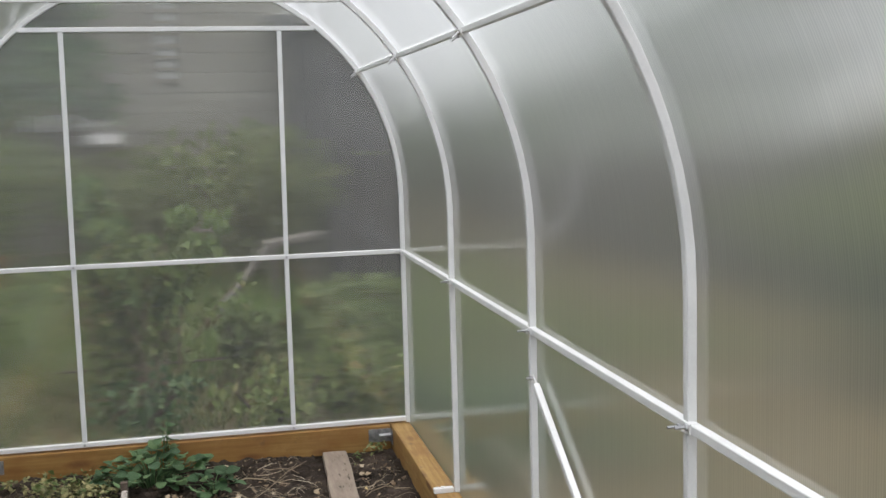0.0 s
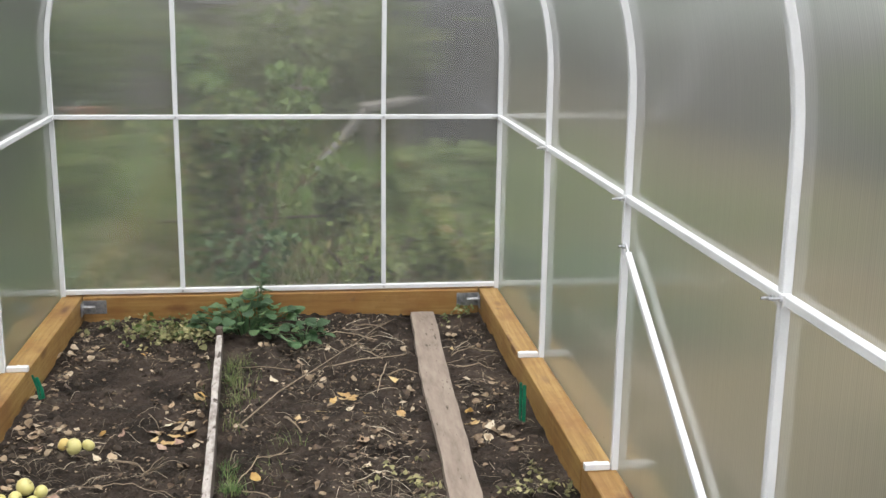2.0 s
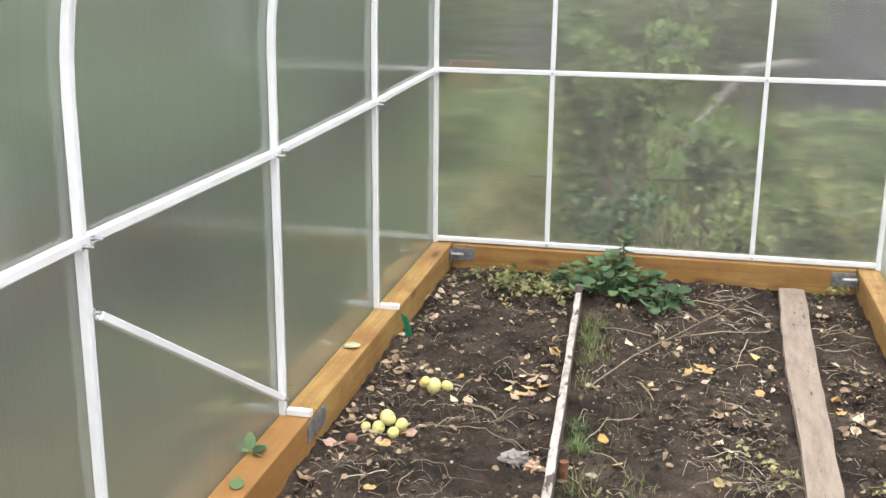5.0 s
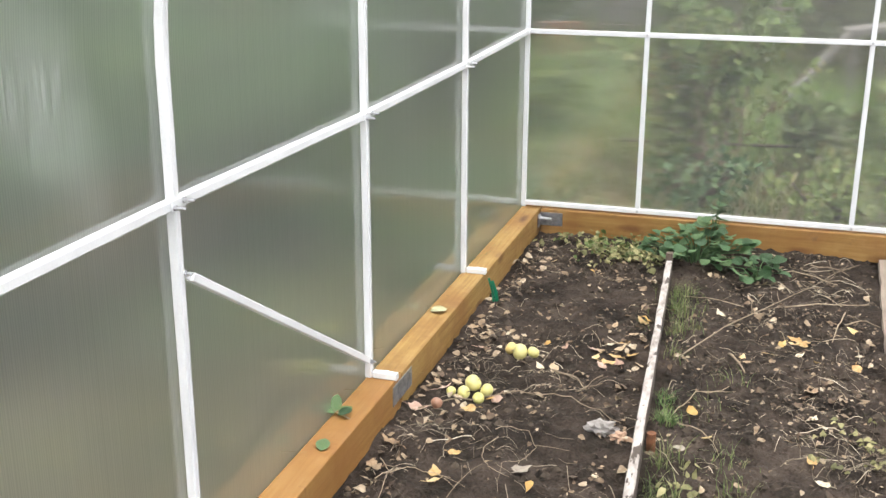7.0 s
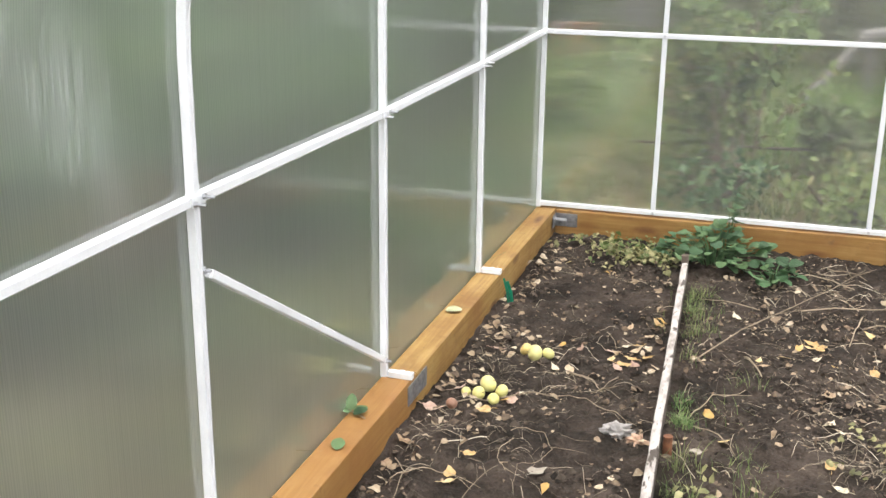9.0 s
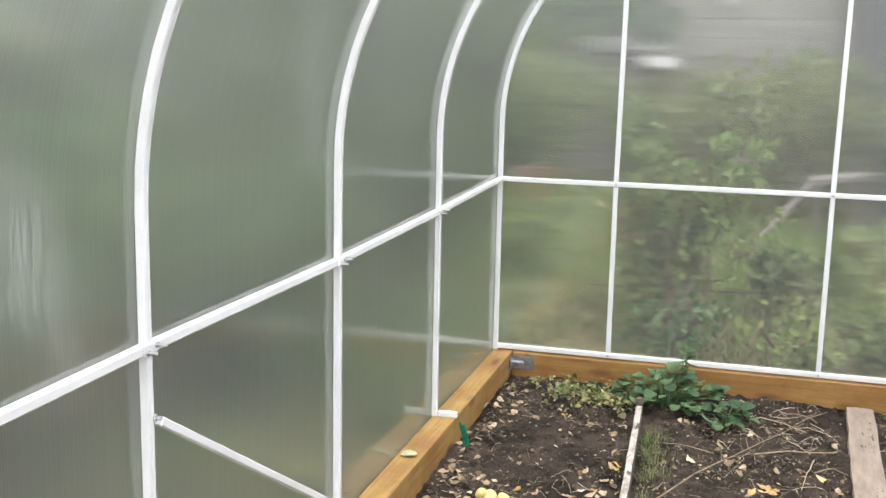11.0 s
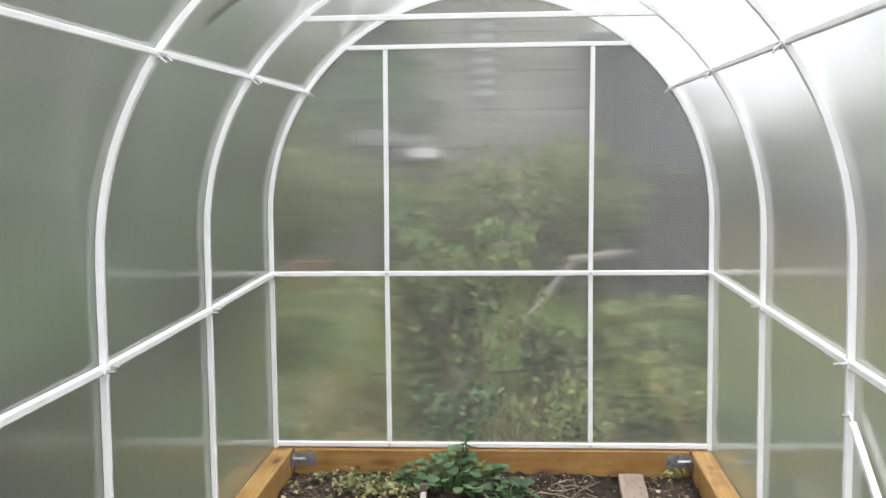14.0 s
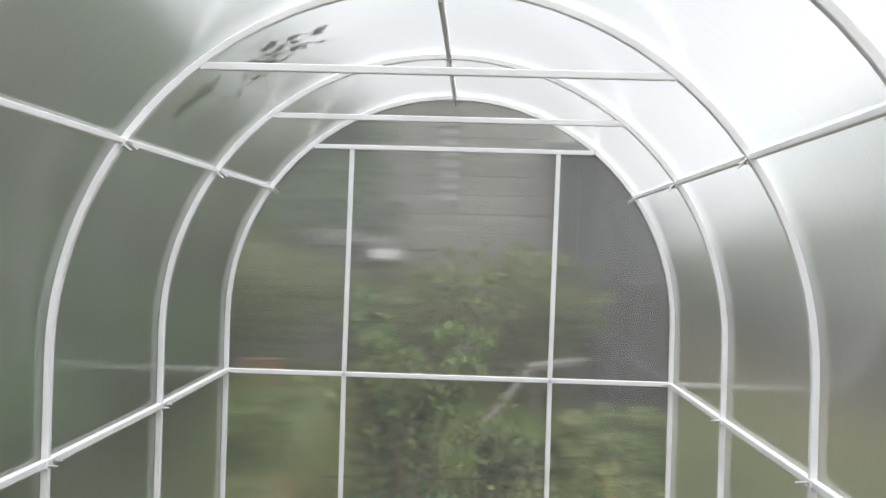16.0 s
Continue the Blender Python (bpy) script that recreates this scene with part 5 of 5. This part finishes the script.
def house():
    """Old grey log house with two small windows and a low grey roof."""
    th = empty("log_house", "old grey log house behind the garden, its windows whitened for bright glints", "house")
    x0, x1, y0, z1, d = -7.0, 1.1, 10.0, 3.7, 4.0
    r = random.Random(4)
    z, i = -0.2, 0
    while z < z1:
        h = 0.26
        bm = bmesh.new()
        box(bm, ((x0 + x1) / 2 + r.uniform(-0.04, 0.04), y0 + 0.12 + r.uniform(-0.006, 0.006), z + h / 2), (x1 - x0 + 0.3, 0.2, h + r.uniform(-0.002, 0.002)), bevel=0.014)
        part("log", bm, LOGS, th)
        z += h
    bm = bmesh.new()
    box(bm, ((x0 + x1) / 2, y0 + d / 2 + 0.2, z1 / 2 - 0.1), (x1 - x0, d, z1 + 0.2))
    part("wall", bm, SHEDWOOD, th)
    bm = bmesh.new()
    for s in (0, 1):
        a, b = (y0 - 0.2, z1 - 0.03), (y0 + 2.2, z1 + 0.6)
        if s:
            a = (y0 + 4.6, z1 - 0.03)
        v = [bm.verts.new((x, y, z)) for x in (x0 - 0.4, x1 + 0.4) for y, z in (a, b)]
        w = [bm.verts.new((q.co.x, q.co.y, q.co.z + 0.07)) for q in v]
        for f in ((0, 1, 3, 2), (4, 5, 7, 6)):
            bm.faces.new([(v + w)[k] for k in f])
        for p, q in ((0, 1), (1, 3), (3, 2), (2, 0)):
            bm.faces.new((v[p], v[q], w[q], w[p]))
    part("roof", bm, ROOFING, th)
    # white frames and panes stand in for the bright glints on the house
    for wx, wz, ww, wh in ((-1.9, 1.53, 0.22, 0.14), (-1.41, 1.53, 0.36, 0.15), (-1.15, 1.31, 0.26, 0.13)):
        bm = bmesh.new()
        for cx, cz, sx, sz in ((wx - ww / 2, wz, 0.07, wh + 0.07), (wx + ww / 2, wz, 0.07, wh + 0.07), (wx, wz - wh / 2, ww, 0.07), (wx, wz + wh / 2, ww, 0.07), (wx, wz, 0.04, wh)):
            box(bm, (cx, y0 - 0.03, cz), (sx, 0.08, sz))
        win = part("window", bm, WINDOWGLINT, th, "thick white window frame standing in for a bright glint")
        bm = bmesh.new()
        box(bm, (wx, y0 - 0.0, wz), (ww, 0.02, wh))
        part("pane", bm, WINDOWGLINT, win, "white pane standing in for a bright glint")
        # added tin reflector, tilted so that it mirrors the sky as a glint
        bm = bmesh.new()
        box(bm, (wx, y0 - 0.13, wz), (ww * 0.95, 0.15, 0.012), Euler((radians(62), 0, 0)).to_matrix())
        part("shutter", bm, TIN, win, "added tin reflector tilted to the sky for a bright glint")
    # added barred panel: its pale colour stands in for a bright upright streak
    bm = bmesh.new()
    for s in (-1, 1):
        box(bm, (-0.3 + s * 0.15, y0 - 0.02, 2.65), (0.04, 0.05, 1.3))
    for k in range(9):
        box(bm, (-0.3, y0 - 0.02, 2.05 + 0.15 * k), (0.26, 0.04, 0.05))
    win = part("window", bm, LOGS, th, "added narrow barred frame for the bright upright streak")
    bm = bmesh.new()
    box(bm, (-0.3, y0 + 0.005, 2.65), (0.26, 0.02, 1.25))
    part("pane", bm, STREAKPALE, win, "pale panel standing in for the bright upright streak")


house()


def shed(x0, x1, y0, y1, label, high=1.0):
    """Dark boarded shed with a low roof."""
    th = empty("garden_shed", label, "shed")
    bm = bmesh.new()
    box(bm, ((x0 + x1) / 2, (y0 + y1) / 2, 1.05), (x1 - x0 - 0.06, y1 - y0 - 0.06, 2.5))
    bmesh.ops.scale(bm, vec=(1, 1, high), verts=bm.verts)
    part("wall", bm, SHEDWOOD, th)
    x = x0
    bm = bmesh.new()
    box(bm, (0, 0, 1.05), (0.138, 0.025, 2.5), bevel=0.004)
    bmesh.ops.scale(bm, vec=(1, 1, high), verts=bm.verts)
    plank = bpy.data.meshes.new("board")
    bm.to_mesh(plank)
    bm.free()
    while x < x1 - 0.05:
        placed("board", plank, SHEDWOOD, th).location = (x + 0.07, y0, rng.uniform(-0.02, 0.02))
        x += 0.145
    y = y0
    while y < y1:
        ob = placed("board", plank, SHEDWOOD, th)
        ob.location, ob.rotation_euler = (x0, y + 0.07, rng.uniform(-0.02, 0.02)), (0, 0, radians(90))
        y += 0.145
    bm = bmesh.new()
    box(bm, ((x0 + x1) / 2, (y0 + y1) / 2, 2.42 * high), (x1 - x0 + 0.5, y1 - y0 + 0.6, 0.08), Euler((radians(4), 0, 0)).to_matrix())
    part("roof", bm, ROOFING, th)


shed(1.2, 2.75, 4.9, 7.4, "dark weathered boarded garden shed behind the greenhouse")
# this second dark building stands in for house wall lying in shade
shed(1.25, 3.1, 9.3, 13.0, "dark boarded block in place of the house wall in shade", 1.2)

for x, y, h, seed in ((-2.7, -3.4, 0.9, 41), (-2.9, -2.0, 1.1, 42), (-2.6, -0.6, 0.9, 43), (-3.0, 0.9, 1.2, 44), (-2.9, 2.6, 1.1, 45)):
    shrub("currant_bush", "low dark green currant bush in the row beside the greenhouse", x, y, 16, h, 0.7, (0.05, 0.1), 28, seed, TREELEAF, low=0.15, clump=0.24)


def board_fence(x, y0, y1, height):
    """Grey close-boarded fence along the garden, added to hide the low sky."""
    th = empty("board_fence", "added grey close-boarded fence hiding the low sky", "fence")
    bm = bmesh.new()
    box(bm, (0, 0, height / 2 - 0.1), (0.025, 0.14, height + 0.15), bevel=0.004)
    plank = bpy.data.meshes.new("board")
    bm.to_mesh(plank)
    bm.free()
    y = y0
    while y < y1:
        placed("board", plank, PALEWOOD, th).location = (x + rng.uniform(-0.008, 0.008), y, rng.uniform(-0.05, 0.03))
        y += 0.15
    for z in (0.35, height - 0.35):
        bm = bmesh.new()
        box(bm, (x + 0.05, (y0 + y1) / 2, z), (0.05, y1 - y0, 0.09))
        part("rail", bm, PALEWOOD, th)


# unseen fence, shrubs and trees added to dim the sky behind the right sheets
board_fence(6.2, -4.5, 11.0, 1.5)
shrub("shrub", "broad green shrub added along the board fence", 4.6, -2.4, 18, 1.2, 0.9, (0.07, 0.14), 30, 31, low=0.2, clump=0.3)
shrub("shrub", "broad green shrub added along the board fence", 5.0, 0.4, 18, 1.5, 1.0, (0.07, 0.14), 30, 32, low=0.2, clump=0.3)
tree("birch_tree", "tall leafy tree added beyond the fence to dim the low sky", 17.0, 9.0, 9.0, 2.4, (0.2, 0.36), 70, 50, 35, 0.06, 1.9)
tree("birch_tree", "tall leafy tree added beyond the fence to dim the low sky", 15.0, 13.5, 8.6, 2.4, (0.2, 0.36), 70, 50, 33, 0.06, 1.9)
tree("birch_tree", "tall leafy tree added beyond the fence to dim the low sky", 12.6, 17.5, 7.8, 2.4, (0.2, 0.36), 70, 50, 34, 0.06, 1.9)
tree("birch_tree", "low leafy tree added far beyond the fence to dim the low sky", 9.4, 20.5, 3.4, 2.2, (0.2, 0.36), 60, 60, 36, 0.06, 1.5)
tree("birch_tree", "low leafy tree added far beyond the fence to dim the low sky", 6.2, 22.0, 2.3, 2.2, (0.2, 0.36), 60, 70, 37, 0.06)

bm = bmesh.new()
tube(bm, (0.02, 3.4, -0.16), (0.58, 4.02, 0.43), 0.055, 0.03)
tagged(part("plank", bm, PALEWOOD), "pale plank leaning against the bench", "plank")
bm = bmesh.new()
box(bm, (0.79, 4.2, 0.46), (0.46, 0.3, 0.05), Euler((0, radians(-9), 0)).to_matrix(), bevel=0.01)
for dx in (-0.15, 0.15):
    box(bm, (0.79 + dx, 4.2, 0.13 + dx * 0.08), (0.06, 0.2, 0.62))
tagged(part("bench", bm, PALEWOOD), "pale grey wooden bench before the shed", "bench")
bm = bmesh.new()
rod(bm, [(-0.8, 1.75, -0.02), (0.1, 1.6, 0.03), (0.9, 1.75, 0.04)], 0.008, 6)
tagged(part("pole", bm, BARK), "thin dark pole lying in the grass", "pole")
bm = bmesh.new()
rod(bm, [(-1.9, 5.5, -0.16), (-1.9, 5.5, 0.25), (-1.9, 5.5, 0.3)], [0.07, 0.1, 0.1], 14)
tagged(part("flower_pot", bm, BRICK), "reddish clay pot in the meadow", "pot")
